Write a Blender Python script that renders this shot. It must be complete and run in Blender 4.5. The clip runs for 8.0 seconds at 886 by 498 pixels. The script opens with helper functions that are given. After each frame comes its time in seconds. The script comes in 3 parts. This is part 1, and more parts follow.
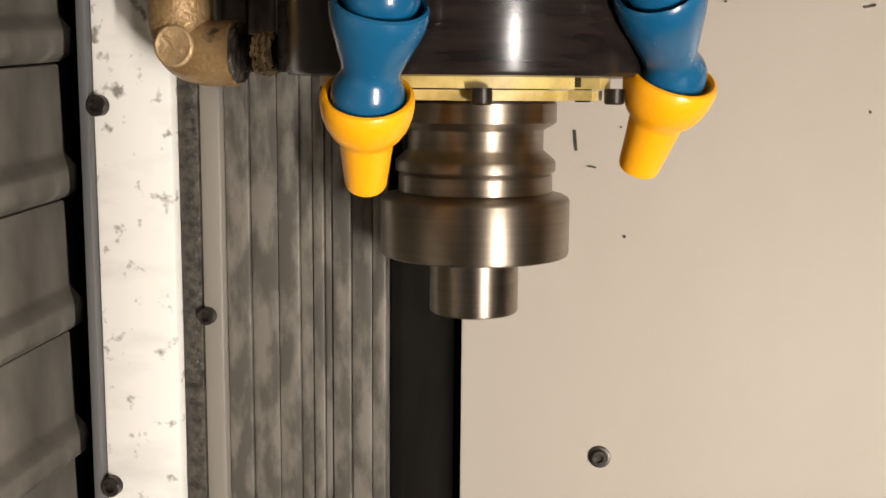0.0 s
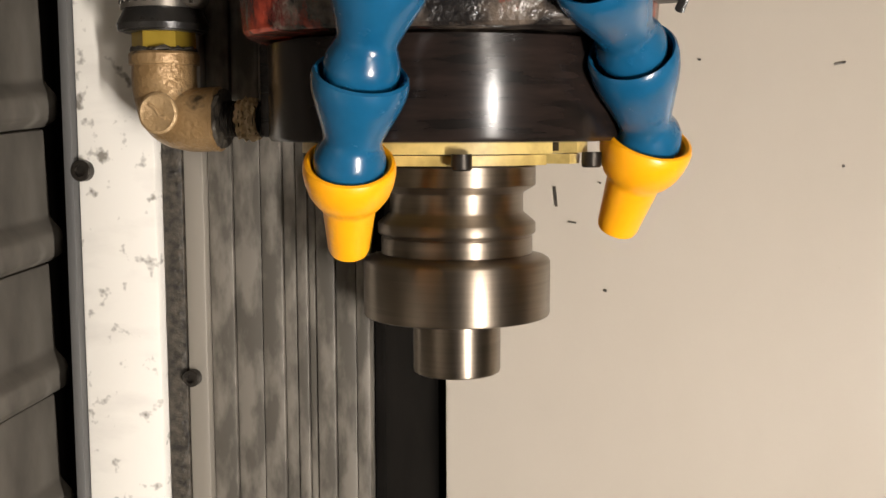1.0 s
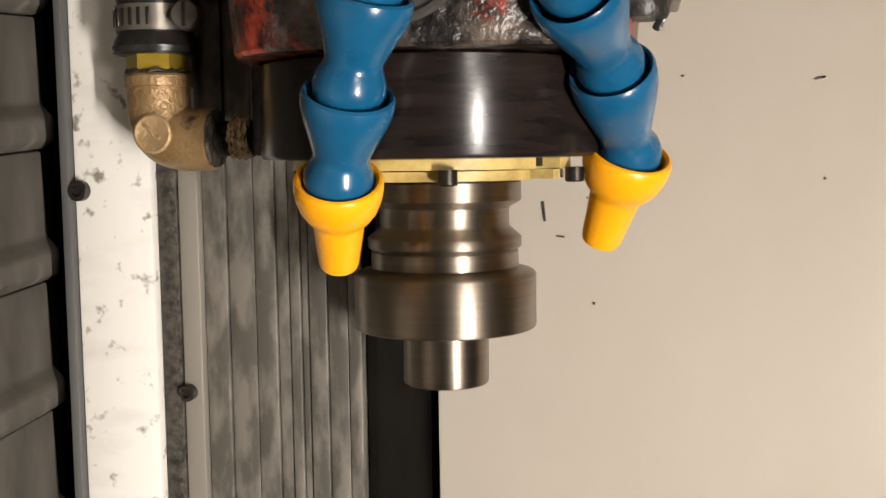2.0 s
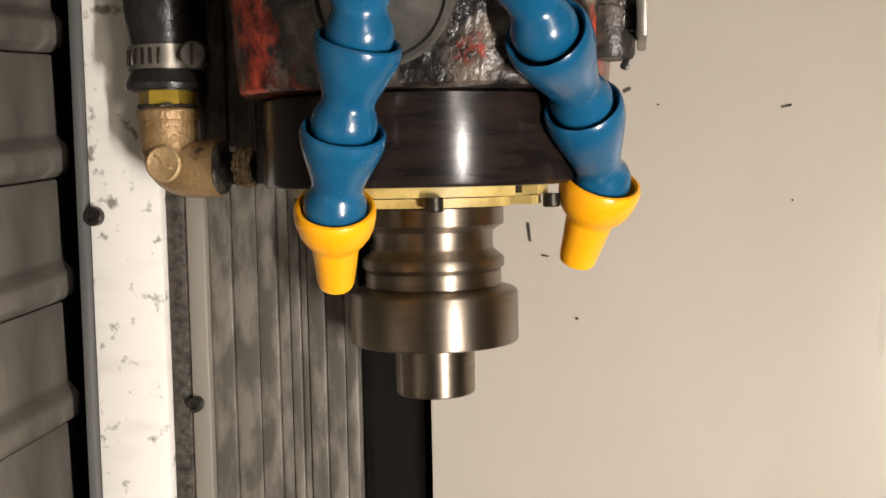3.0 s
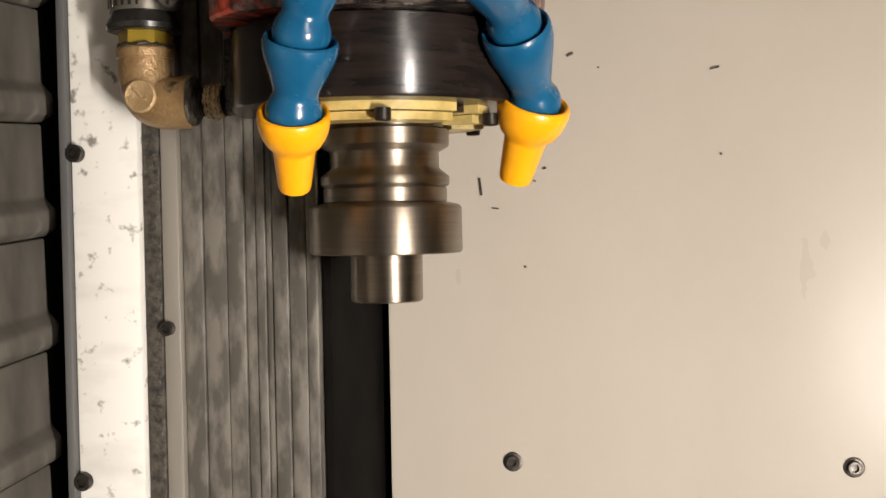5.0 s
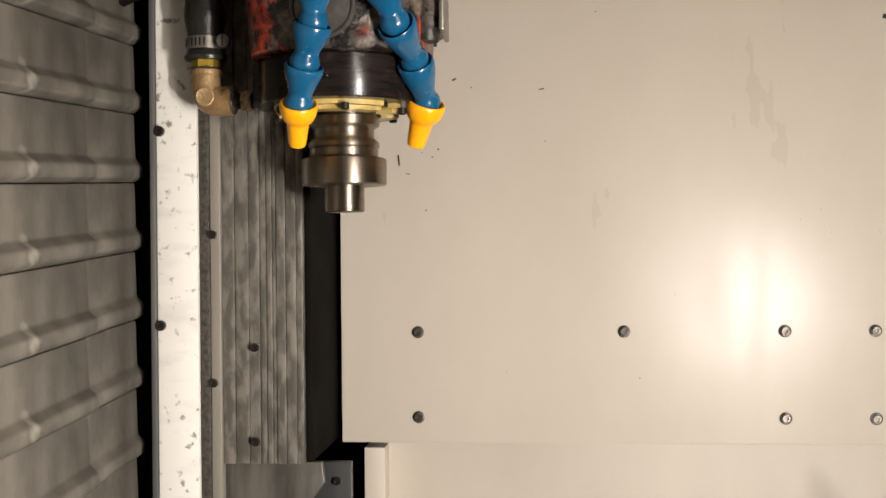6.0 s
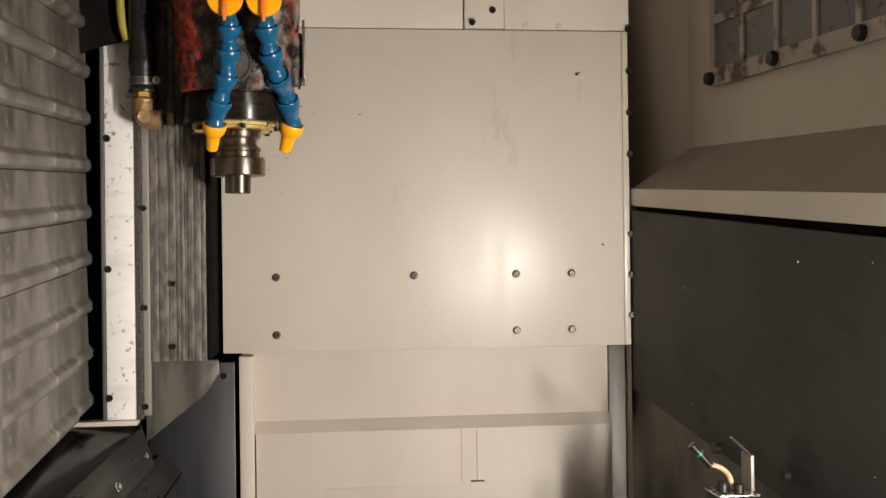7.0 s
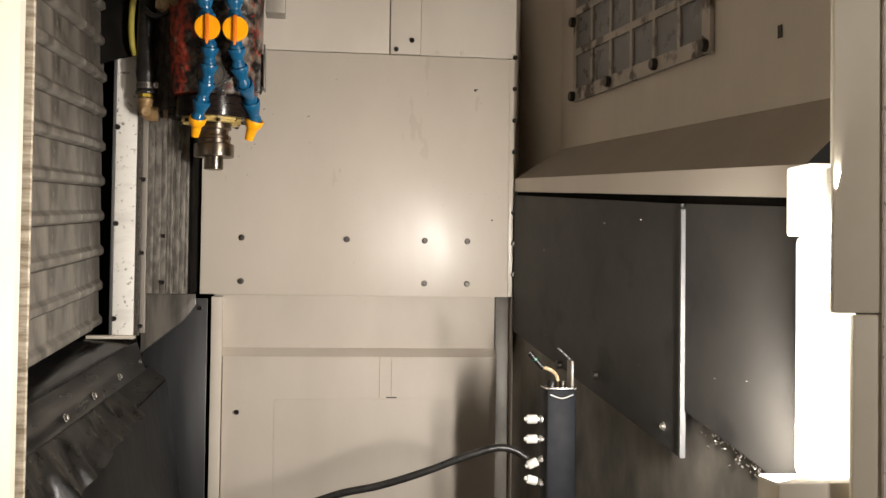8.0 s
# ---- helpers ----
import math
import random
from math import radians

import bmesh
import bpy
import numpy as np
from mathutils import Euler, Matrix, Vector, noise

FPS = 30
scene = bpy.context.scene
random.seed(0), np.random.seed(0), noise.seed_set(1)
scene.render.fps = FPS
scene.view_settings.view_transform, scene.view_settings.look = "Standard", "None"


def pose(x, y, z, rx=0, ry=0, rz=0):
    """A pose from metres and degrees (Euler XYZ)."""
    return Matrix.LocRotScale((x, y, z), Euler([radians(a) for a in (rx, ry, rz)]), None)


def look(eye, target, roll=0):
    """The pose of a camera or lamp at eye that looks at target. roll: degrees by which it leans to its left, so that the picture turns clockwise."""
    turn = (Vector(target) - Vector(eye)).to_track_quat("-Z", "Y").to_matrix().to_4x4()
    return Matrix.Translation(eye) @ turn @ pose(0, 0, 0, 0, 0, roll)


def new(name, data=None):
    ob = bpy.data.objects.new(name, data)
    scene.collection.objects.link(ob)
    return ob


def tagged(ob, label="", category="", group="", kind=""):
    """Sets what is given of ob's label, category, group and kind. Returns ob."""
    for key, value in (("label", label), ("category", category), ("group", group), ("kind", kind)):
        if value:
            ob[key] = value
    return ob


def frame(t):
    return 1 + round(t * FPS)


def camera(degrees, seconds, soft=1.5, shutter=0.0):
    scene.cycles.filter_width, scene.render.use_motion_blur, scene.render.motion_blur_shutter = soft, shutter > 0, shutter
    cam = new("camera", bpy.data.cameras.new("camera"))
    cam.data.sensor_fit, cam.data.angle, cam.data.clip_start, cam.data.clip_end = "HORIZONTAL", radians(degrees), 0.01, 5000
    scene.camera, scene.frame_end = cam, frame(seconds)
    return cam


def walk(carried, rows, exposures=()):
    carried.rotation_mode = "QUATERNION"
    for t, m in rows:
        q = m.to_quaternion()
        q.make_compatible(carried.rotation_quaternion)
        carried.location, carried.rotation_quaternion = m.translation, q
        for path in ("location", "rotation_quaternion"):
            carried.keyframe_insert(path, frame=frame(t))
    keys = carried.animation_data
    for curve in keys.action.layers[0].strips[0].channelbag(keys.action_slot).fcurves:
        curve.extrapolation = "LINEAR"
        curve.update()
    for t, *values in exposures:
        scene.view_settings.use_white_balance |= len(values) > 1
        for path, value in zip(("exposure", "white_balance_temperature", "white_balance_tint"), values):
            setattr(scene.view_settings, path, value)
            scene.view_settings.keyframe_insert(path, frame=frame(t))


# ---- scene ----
cam = camera(44.0, 8.0)
PATH = [
    (0, (0.0721, -0.4305, 1.2902), (-0.1193, 0.5400, 1.1432), 0.49),
    (0.5, (0.0707, -0.4327, 1.2985), (-0.1132, 0.5416, 1.1689), 0.13),
    (1, (0.0736, -0.4352, 1.2975), (-0.1045, 0.5431, 1.1911), -0.20),
    (1.5, (0.0761, -0.4352, 1.2965), (-0.1004, 0.5443, 1.1991), -0.51),
    (3, (0.0900, -0.4825, 1.3017), (-0.0840, 0.4994, 1.2270), -1.13),
    (3.5, (0.0955, -0.4856, 1.3047), (-0.0788, 0.4967, 1.2350), -0.99),
    (4, (0.0948, -0.4910, 1.3025), (-0.0743, 0.4926, 1.2400), -1.23),
    (4.5, (0.0937, -0.4959, 1.2874), (-0.0719, 0.4886, 1.2285), -1.15),
    (5, (0.1109, -0.5327, 1.2406), (-0.0422, 0.4551, 1.2126), -1.01),
    (5.2, (0.1121, -0.5836, 1.2291), (-0.0225, 0.4071, 1.2078), -0.81),
    (6.3, (0.1859, -1.1235, 1.1484), (0.1551, -0.1243, 1.1551), -0.59),
    (6.5, (0.1532, -1.2204, 1.1453), (0.1835, -0.2208, 1.1457), -0.61),
    (7, (0.1043, -1.5372, 1.1111), (0.2204, -0.5440, 1.1166), -0.72),
    (7.5, (0.1184, -1.9440, 1.0671), (0.2362, -0.9510, 1.0785), -0.14),
    (8, (0.1678, -2.0970, 0.9997), (0.2951, -1.1056, 1.0271), 0.74),
]
walk(cam, [(t, look(eye, target, roll)) for t, eye, target, roll in PATH],
     [(0, 0.0), (5.2, 0.0), (6.4, -0.2), (7, -0.36), (8, -0.38)])

# ---- light ----
world = bpy.data.worlds.new("hall")
scene.world = world
world.use_nodes = True
world.node_tree.nodes["Background"].inputs[0].default_value = (1.0, 0.91, 0.80, 1)
world.node_tree.nodes["Background"].inputs[1].default_value = 0.03


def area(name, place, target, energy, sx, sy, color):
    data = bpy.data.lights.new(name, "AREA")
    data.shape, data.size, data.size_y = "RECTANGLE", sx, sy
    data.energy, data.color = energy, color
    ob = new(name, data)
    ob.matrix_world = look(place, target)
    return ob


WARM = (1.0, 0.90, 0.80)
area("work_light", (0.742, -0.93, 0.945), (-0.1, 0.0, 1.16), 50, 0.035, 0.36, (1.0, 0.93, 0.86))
# Unseen lamp added outside the opening to fill the jambs and left side.
area("hall_fill", (1.55, -2.3, 1.45), (-0.1, -0.2, 1.1), 16, 0.25, 0.45, WARM)


# ---- materials ----
def nodes_of(name):
    m = bpy.data.materials.new(name)
    m.use_nodes = True
    return m, m.node_tree.nodes, m.node_tree.links, m.node_tree.nodes["Principled BSDF"]


def ramp(nodes, links, fac, stops):
    r = nodes.new("ShaderNodeValToRGB")
    els = r.color_ramp.elements
    while len(els) < len(stops):
        els.new(0.5)
    for e, (p, c) in zip(els, stops):
        e.position, e.color = p, (*c, 1)
    links.new(fac, r.inputs[0])
    return r.outputs[0]


def noise_fac(nodes, links, scale, detail=4, stretch=(1, 1, 1), rough=0.55):
    co = nodes.new("ShaderNodeTexCoord")
    mp = nodes.new("ShaderNodeMapping")
    mp.inputs["Scale"].default_value = stretch
    nz = nodes.new("ShaderNodeTexNoise")
    nz.inputs["Scale"].default_value, nz.inputs["Detail"].default_value = scale, detail
    nz.inputs["Roughness"].default_value = rough
    links.new(co.outputs["Object"], mp.inputs[0])
    links.new(mp.outputs[0], nz.inputs["Vector"])
    return nz.outputs["Fac"]


def surface(name, a, b, rough=0.5, metal=0.0, scale=20, stretch=(1, 1, 1), bump=0.0, bump_scale=200, spots=None,
            rough_var=0.15, lo=0.35, hi=0.65, coat=0.0, bump_stretch=(1, 1, 1), spot_scale=60, spot_at=0.70, turned=0.0, spec=0.5):
    """Two tones mixed by grain, uneven gloss, fine relief and, where given, darker spots."""
    m, n, l, p = nodes_of(name)
    f = noise_fac(n, l, scale, 6, stretch)
    col = ramp(n, l, f, [(lo, a), (hi, b)])
    if spots:
        f2 = noise_fac(n, l, spot_scale, 3)
        mask = ramp(n, l, f2, [(spot_at, (0, 0, 0)), (spot_at + 0.10, (1, 1, 1))])
        mix = n.new("ShaderNodeMix")
        mix.data_type = "RGBA"
        l.new(mask, mix.inputs[0])
        l.new(col, mix.inputs[6])
        mix.inputs[7].default_value = (*spots, 1)
        col = mix.outputs[2]
    l.new(col, p.inputs["Base Color"])
    f3 = noise_fac(n, l, scale * 2.3, 5, stretch)
    rr = n.new("ShaderNodeMapRange")
    rr.inputs[3].default_value, rr.inputs[4].default_value = max(0.02, rough - rough_var), min(1, rough + rough_var)
    l.new(f3, rr.inputs[0])
    l.new(rr.outputs[0], p.inputs["Roughness"])
    p.inputs["Metallic"].default_value = metal
    p.inputs["Coat Weight"].default_value = coat
    p.inputs["Specular IOR Level"].default_value = spec
    if turned:
        tg = n.new("ShaderNodeTangent")
        tg.direction_type, tg.axis = "RADIAL", "Z"
        p.inputs["Anisotropic"].default_value = turned
        p.inputs["Anisotropic Rotation"].default_value = 0.25
        l.new(tg.outputs[0], p.inputs["Tangent"])
    if bump:
        f4 = noise_fac(n, l, bump_scale, 4, bump_stretch)
        bp = n.new("ShaderNodeBump")
        bp.inputs["Strength"].default_value, bp.inputs["Distance"].default_value = bump, 0.002
        l.new(f4, bp.inputs["Height"])
        l.new(bp.outputs[0], p.inputs["Normal"])
    return m


def wiped(m):
    """Uneven gloss left by wiping: upright streaks and broad dull patches."""
    n, l = m.node_tree.nodes, m.node_tree.links
    p = n["Principled BSDF"]
    old = p.inputs["Roughness"].links[0].from_socket
    streak = n.new("ShaderNodeMapRange")
    streak.inputs[1].default_value, streak.inputs[2].default_value = 0.30, 0.72
    streak.inputs[3].default_value, streak.inputs[4].default_value = -0.03, 0.05
    l.new(noise_fac(n, l, 30, 2, (1.6, 1, 0.10)), streak.inputs[0])
    patch = n.new("ShaderNodeMapRange")
    patch.inputs[1].default_value, patch.inputs[2].default_value = 0.25, 0.75
    patch.inputs[3].default_value, patch.inputs[4].default_value = -0.05, 0.05
    l.new(noise_fac(n, l, 9, 3, (1, 1, 0.8), 0.5), patch.inputs[0])
    a, b = n.new("ShaderNodeMath"), n.new("ShaderNodeMath")
    l.new(old, a.inputs[0])
    l.new(streak.outputs[0], a.inputs[1])
    l.new(a.outputs[0], b.inputs[0])
    l.new(patch.outputs[0], b.inputs[1])
    l.new(b.outputs[0], p.inputs["Roughness"])
    return m


PANEL = surface("cream_paint", (0.555, 0.492, 0.412), (0.605, 0.54, 0.455), 0.345, scale=6, bump=0.03, bump_scale=350, rough_var=0.15, stretch=(1, 1, 0.5))
wiped(PANEL)
MATTE = surface("cream_paint_matte", (0.535, 0.475, 0.40), (0.59, 0.527, 0.445), 0.58, scale=7, bump=0.03, bump_scale=300, rough_var=0.08, stretch=(1, 1, 0.4))
STEEL = surface("turned_steel", (0.215, 0.18, 0.143), (0.255, 0.214, 0.17), 0.40, 1.0, scale=60, stretch=(0.3, 0.3, 10), rough_var=0.04, turned=0.8)
BLACK_OXIDE = surface("black_oxide", (0.006, 0.005, 0.0045), (0.018, 0.012, 0.010), 0.25, 0.0, scale=90, stretch=(0.4, 0.4, 3), turned=0.6, rough_var=0.05, spec=0.27)


def worn_red():
    """Red paint left on the flank of the casting, bare dark iron elsewhere, pitted all over."""
    m, n, l, p = nodes_of("worn_red_paint")
    co = n.new("ShaderNodeTexCoord")
    xyz = n.new("ShaderNodeSeparateXYZ")
    l.new(co.outputs["Object"], xyz.inputs[0])
    left = n.new("ShaderNodeMapRange")
    left.inputs[1].default_value, left.inputs[2].default_value = -0.012, -0.055
    left.inputs[3].default_value, left.inputs[4].default_value = -0.14, 0.12
    l.new(xyz.outputs[0], left.inputs[0])
    right = n.new("ShaderNodeMapRange")
    right.inputs[1].default_value, right.inputs[2].default_value = 0.055, 0.075
    right.inputs[3].default_value, right.inputs[4].default_value = 0.0, 0.09
    l.new(xyz.outputs[0], right.inputs[0])
    both = n.new("ShaderNodeMath")
    l.new(left.outputs[0], both.inputs[0])
    l.new(right.outputs[0], both.inputs[1])
    add = n.new("ShaderNodeMath")
    l.new(noise_fac(n, l, 55, 7, (1, 1, 0.7), 0.68), add.inputs[0])
    l.new(both.outputs[0], add.inputs[1])
    # The lightest stop puts the casting's tan highlights into the iron colour.
    iron = ramp(n, l, noise_fac(n, l, 42, 7), [(0.44, (0.012, 0.010, 0.009)), (0.56, (0.11, 0.085, 0.066)), (0.70, (0.30, 0.235, 0.18))])
    paint = ramp(n, l, noise_fac(n, l, 70, 5), [(0.38, (0.055, 0.008, 0.006)), (0.64, (0.42, 0.055, 0.026))])
    mask = ramp(n, l, add.outputs[0], [(0.47, (0, 0, 0)), (0.56, (1, 1, 1))])
    mix = n.new("ShaderNodeMix")
    mix.data_type = "RGBA"
    l.new(mask, mix.inputs[0])
    l.new(iron, mix.inputs[6])
    l.new(paint, mix.inputs[7])
    l.new(mix.outputs[2], p.inputs["Base Color"])
    p.inputs["Roughness"].default_value = 0.27
    bp = n.new("ShaderNodeBump")
    bp.inputs["Strength"].default_value, bp.inputs["Distance"].default_value = 0.75, 0.004
    l.new(noise_fac(n, l, 110, 5), bp.inputs["Height"])
    l.new(bp.outputs[0], p.inputs["Normal"])
    return m


RED = worn_red()
CAST = surface("oily_cast_iron", (0.018, 0.015, 0.012), (0.15, 0.12, 0.095), 0.40, 0.2, scale=45, bump=0.9, bump_scale=120, lo=0.45, hi=0.70)
BLUE = surface("blue_plastic", (0.003, 0.072, 0.165), (0.010, 0.10, 0.21), 0.25, scale=60, bump=0.04, bump_scale=300, rough_var=0.08, lo=0.3, hi=0.75)
ORANGE = surface("orange_plastic", (0.95, 0.37, 0.003), (1.0, 0.43, 0.005), 0.33, scale=25)
BRASS = surface("cast_bronze", (0.24, 0.145, 0.06), (0.34, 0.22, 0.105), 0.34, 0.35, scale=70, bump=0.5, bump_scale=420, spots=(0.05, 0.035, 0.02), spot_scale=75, spot_at=0.60)
BRASS_BRIGHT = surface("brass_nut", (0.40, 0.27, 0.03), (0.52, 0.36, 0.05), 0.35, 0.7, scale=60)
RUBBER = surface("black_rubber", (0.008, 0.008, 0.008), (0.020, 0.018, 0.016), 0.32, scale=60, bump=0.3, bump_scale=150, spec=0.32)
WHITE = surface("white_plastic", (0.66, 0.63, 0.58), (0.80, 0.77, 0.71), 0.46, scale=30, spots=(0.24, 0.22, 0.19), spot_scale=95, spot_at=0.615, stretch=(0.5, 1, 1.4), lo=0.25, hi=0.5)
GALV = surface("oily_sheet_steel", (0.098, 0.088, 0.074), (0.205, 0.185, 0.157), 0.46, 0.25, scale=95, stretch=(1, 1, 0.38), lo=0.44, hi=0.60, bump=0.05, bump_scale=120)
GREY_STRIP = surface("grey_strip", (0.26, 0.235, 0.20), (0.31, 0.28, 0.24), 0.45, 0.3, scale=30, stretch=(1, 1, 0.1))
DARK = surface("dark_sheet", (0.010, 0.010, 0.011), (0.030, 0.029, 0.029), 0.42, 0.0, scale=14, stretch=(1, 1, 0.4), spec=0.35)
# Near black: the shade of gaps and recesses is put into the colour.
GAP = surface("recess_shade", (0.004, 0.0035, 0.003), (0.008, 0.007, 0.006), 0.9, scale=18, spec=0.05, rough_var=0.05)
PLATE = surface("grey_plate", (0.027, 0.025, 0.0225), (0.043, 0.040, 0.035), 0.62, 0.0, scale=6, bump=0.04, rough_var=0.08, spots=(0.019, 0.0175, 0.016), spot_scale=9, spot_at=0.58)
SCREW = surface("dark_screw", (0.03, 0.027, 0.024), (0.07, 0.06, 0.05), 0.35, 0.8, scale=80)
COVER = surface("way_cover_steel", (0.075, 0.067, 0.056), (0.25, 0.225, 0.19), 0.44, 0.35, scale=13, stretch=(1, 1.3, 0.7), lo=0.36, hi=0.68, bump=0.08, bump_scale=30, spots=(0.42, 0.385, 0.33), spot_scale=19, spot_at=0.645)
OILY_BLACK = surface("black_oil_film", (0.004, 0.004, 0.004), (0.012, 0.011, 0.010), 0.16, scale=16, rough_var=0.08, bump=0.05, bump_scale=30)
OILY_RUBBER = surface("oily_rubber", (0.010, 0.009, 0.008), (0.045, 0.040, 0.034), 0.30, scale=24, rough_var=0.12, bump=0.1, bump_scale=60)
LEDGE = surface("oily_ledge_steel", (0.020, 0.019, 0.018), (0.075, 0.070, 0.062), 0.30, 0.2, scale=18, stretch=(1, 0.3, 1), rough_var=0.12)
SLIDE = surface("streaked_dark_sheet", (0.006, 0.0065, 0.008), (0.022, 0.022, 0.023), 0.40, 0.0, scale=26, stretch=(1, 1, 0.10), lo=0.35, hi=0.68, rough_var=0.12)
SKIRT = surface("streaked_skirt_steel", (0.040, 0.036, 0.031), (0.145, 0.132, 0.113), 0.36, 0.25, scale=42, stretch=(1, 1, 0.14), lo=0.36, hi=0.66, rough_var=0.12)
GASKET = surface("yellow_gasket", (0.30, 0.21, 0.06), (0.58, 0.43, 0.15), 0.35, scale=90, lo=0.3, hi=0.6)
GRIT = surface("gritty_sealant", (0.012, 0.010, 0.008), (0.075, 0.063, 0.047), 0.5, scale=220, bump=0.8, bump_scale=260)
FRAME = surface("ivory_frame_paint", (0.66, 0.60, 0.50), (0.71, 0.65, 0.55), 0.4, scale=6)
GLASS_GREY = surface("dull_window", (0.10, 0.10, 0.10), (0.14, 0.135, 0.13), 0.3, scale=10)
CHROME = surface("bright_metal", (0.62, 0.60, 0.56), (0.72, 0.69, 0.64), 0.25, 0.9, scale=60)
JAMB = surface("greyed_ivory_paint", (0.60, 0.54, 0.43), (0.69, 0.63, 0.52), 0.45, scale=5)
# Grime and oil, with the shade of the lower side put into the colour.
GRIMY_SHADED = surface("grimy_shaded_paint", (0.055, 0.050, 0.041), (0.20, 0.182, 0.152), 0.50, scale=9, stretch=(1, 1, 0.6), lo=0.36, hi=0.64, bump=0.04, bump_scale=250)
EDGE_STEEL = surface("blue_grey_edge", (0.07, 0.07, 0.072), (0.12, 0.117, 0.113), 0.5, 0.2, scale=30, stretch=(1, 1, 0.15))
BRUSH = surface("tan_brush_seal", (0.17, 0.135, 0.09), (0.48, 0.42, 0.33), 0.6, scale=60, stretch=(0.4, 0.4, 2.5), lo=0.35, hi=0.65, bump=0.5, bump_scale=300)
ORANGE_GRIP = surface("orange_grip", (0.72, 0.16, 0.004), (0.80, 0.20, 0.005), 0.4, scale=25)
RUSTY = surface("worn_white_frame", (0.36, 0.32, 0.27), (0.46, 0.41, 0.35), 0.5, scale=14, spots=(0.075, 0.05, 0.033), spot_scale=24, spot_at=0.53)
WASHER = surface("dull_washer", (0.05, 0.045, 0.04), (0.15, 0.13, 0.11), 0.4, 0.7, scale=150)
TAPE = surface("tan_tape", (0.42, 0.30, 0.16), (0.58, 0.44, 0.27), 0.5, scale=160, bump=0.6, bump_scale=300)
CLAMP = surface("clamp_steel", (0.17, 0.155, 0.135), (0.28, 0.255, 0.22), 0.35, 0.8, scale=80)
YELLOW = surface("olive_yellow_hose", (0.30, 0.25, 0.04), (0.36, 0.30, 0.06), 0.4, scale=30)
DARK_BLUE = surface("dark_blue_paint", (0.006, 0.007, 0.010), (0.012, 0.013, 0.017), 0.55, scale=20, spec=0.15)
EMBLEM = surface("rubbed_bronze", (0.32, 0.21, 0.10), (0.44, 0.30, 0.155), 0.45, 0.3, scale=140, bump=0.5, bump_scale=420)
PALE_PLASTIC = surface("pale_plastic", (0.62, 0.60, 0.56), (0.74, 0.72, 0.67), 0.4, scale=60)
GREEN = surface("green_plastic", (0.01, 0.16, 0.09), (0.02, 0.22, 0.12), 0.35, scale=30)
RUST = surface("rust", (0.40, 0.28, 0.15), (0.50, 0.40, 0.28), 0.6, scale=80)
GLOW, _n, _l, _p = nodes_of("lamp_glow")
_p.inputs["Base Color"].default_value = (0.9, 0.88, 0.82, 1)
_p.inputs["Emission Color"].default_value = (1.0, 0.93, 0.82, 1)
_p.inputs["Emission Strength"].default_value = 2.2


# ---- mesh helpers ----
def mesh_of(name, bm):
    me = bpy.data.meshes.new(name)
    bm.normal_update()
    bm.to_mesh(me)
    bm.free()
    return me


def shade(me, angle=35):
    me.polygons.foreach_set("use_smooth", [True] * len(me.polygons))
    me.set_sharp_from_angle(angle=radians(angle))


def part(name, bm, material, parent=None, label="", m=None, smooth=True):
    me = mesh_of(name, bm)
    if smooth:
        shade(me)
    me.materials.append(material)
    ob = new(name, me)
    if m is not None:
        ob.matrix_basis = m
    if parent is not None:
        ob.parent = parent
    if label:
        ob["label"] = label
    return ob


def thing(name, label, category, group="", kind="", at=(0, 0, 0)):
    ob = new(name)
    ob.location = at
    ob.empty_display_size = 0.02
    return tagged(ob, label, category, group, kind)


def box(lo, hi, bevel=0.0, bm=None):
    bm = bm or bmesh.new()
    c = [(a + b) / 2 for a, b in zip(lo, hi)]
    s = [abs(b - a) for a, b in zip(lo, hi)]
    made = bmesh.ops.create_cube(bm, size=1, matrix=Matrix.Translation(c) @ Matrix.Diagonal((*s, 1)))
    if bevel:
        edges = list({e for v in made["verts"] for e in v.link_edges})
        bmesh.ops.bevel(bm, geom=edges, offset=bevel, segments=2, affect="EDGES", profile=0.5)
    return bm


def prism(outline, axis, a, b, bevel=0.0, bm=None):
    """An outline of 2D points pushed along an axis from a to b."""
    bm = bm or bmesh.new()
    def at(p, w):
        q = list(p)
        q.insert("xyz".index(axis), w)
        return bm.verts.new(q)
    va = [at(p, a) for p in outline]
    vb = [at(p, b) for p in outline]
    faces = [bm.faces.new(va), bm.faces.new(list(reversed(vb)))]
    k = len(va)
    for i in range(k):
        faces.append(bm.faces.new((va[i], vb[i], vb[(i + 1) % k], va[(i + 1) % k])))
    bmesh.ops.recalc_face_normals(bm, faces=faces)
    if bevel:
        bmesh.ops.bevel(bm, geom=list({e for f in faces for e in f.edges}), offset=bevel, segments=2, affect="EDGES", profile=0.5)
    return bm


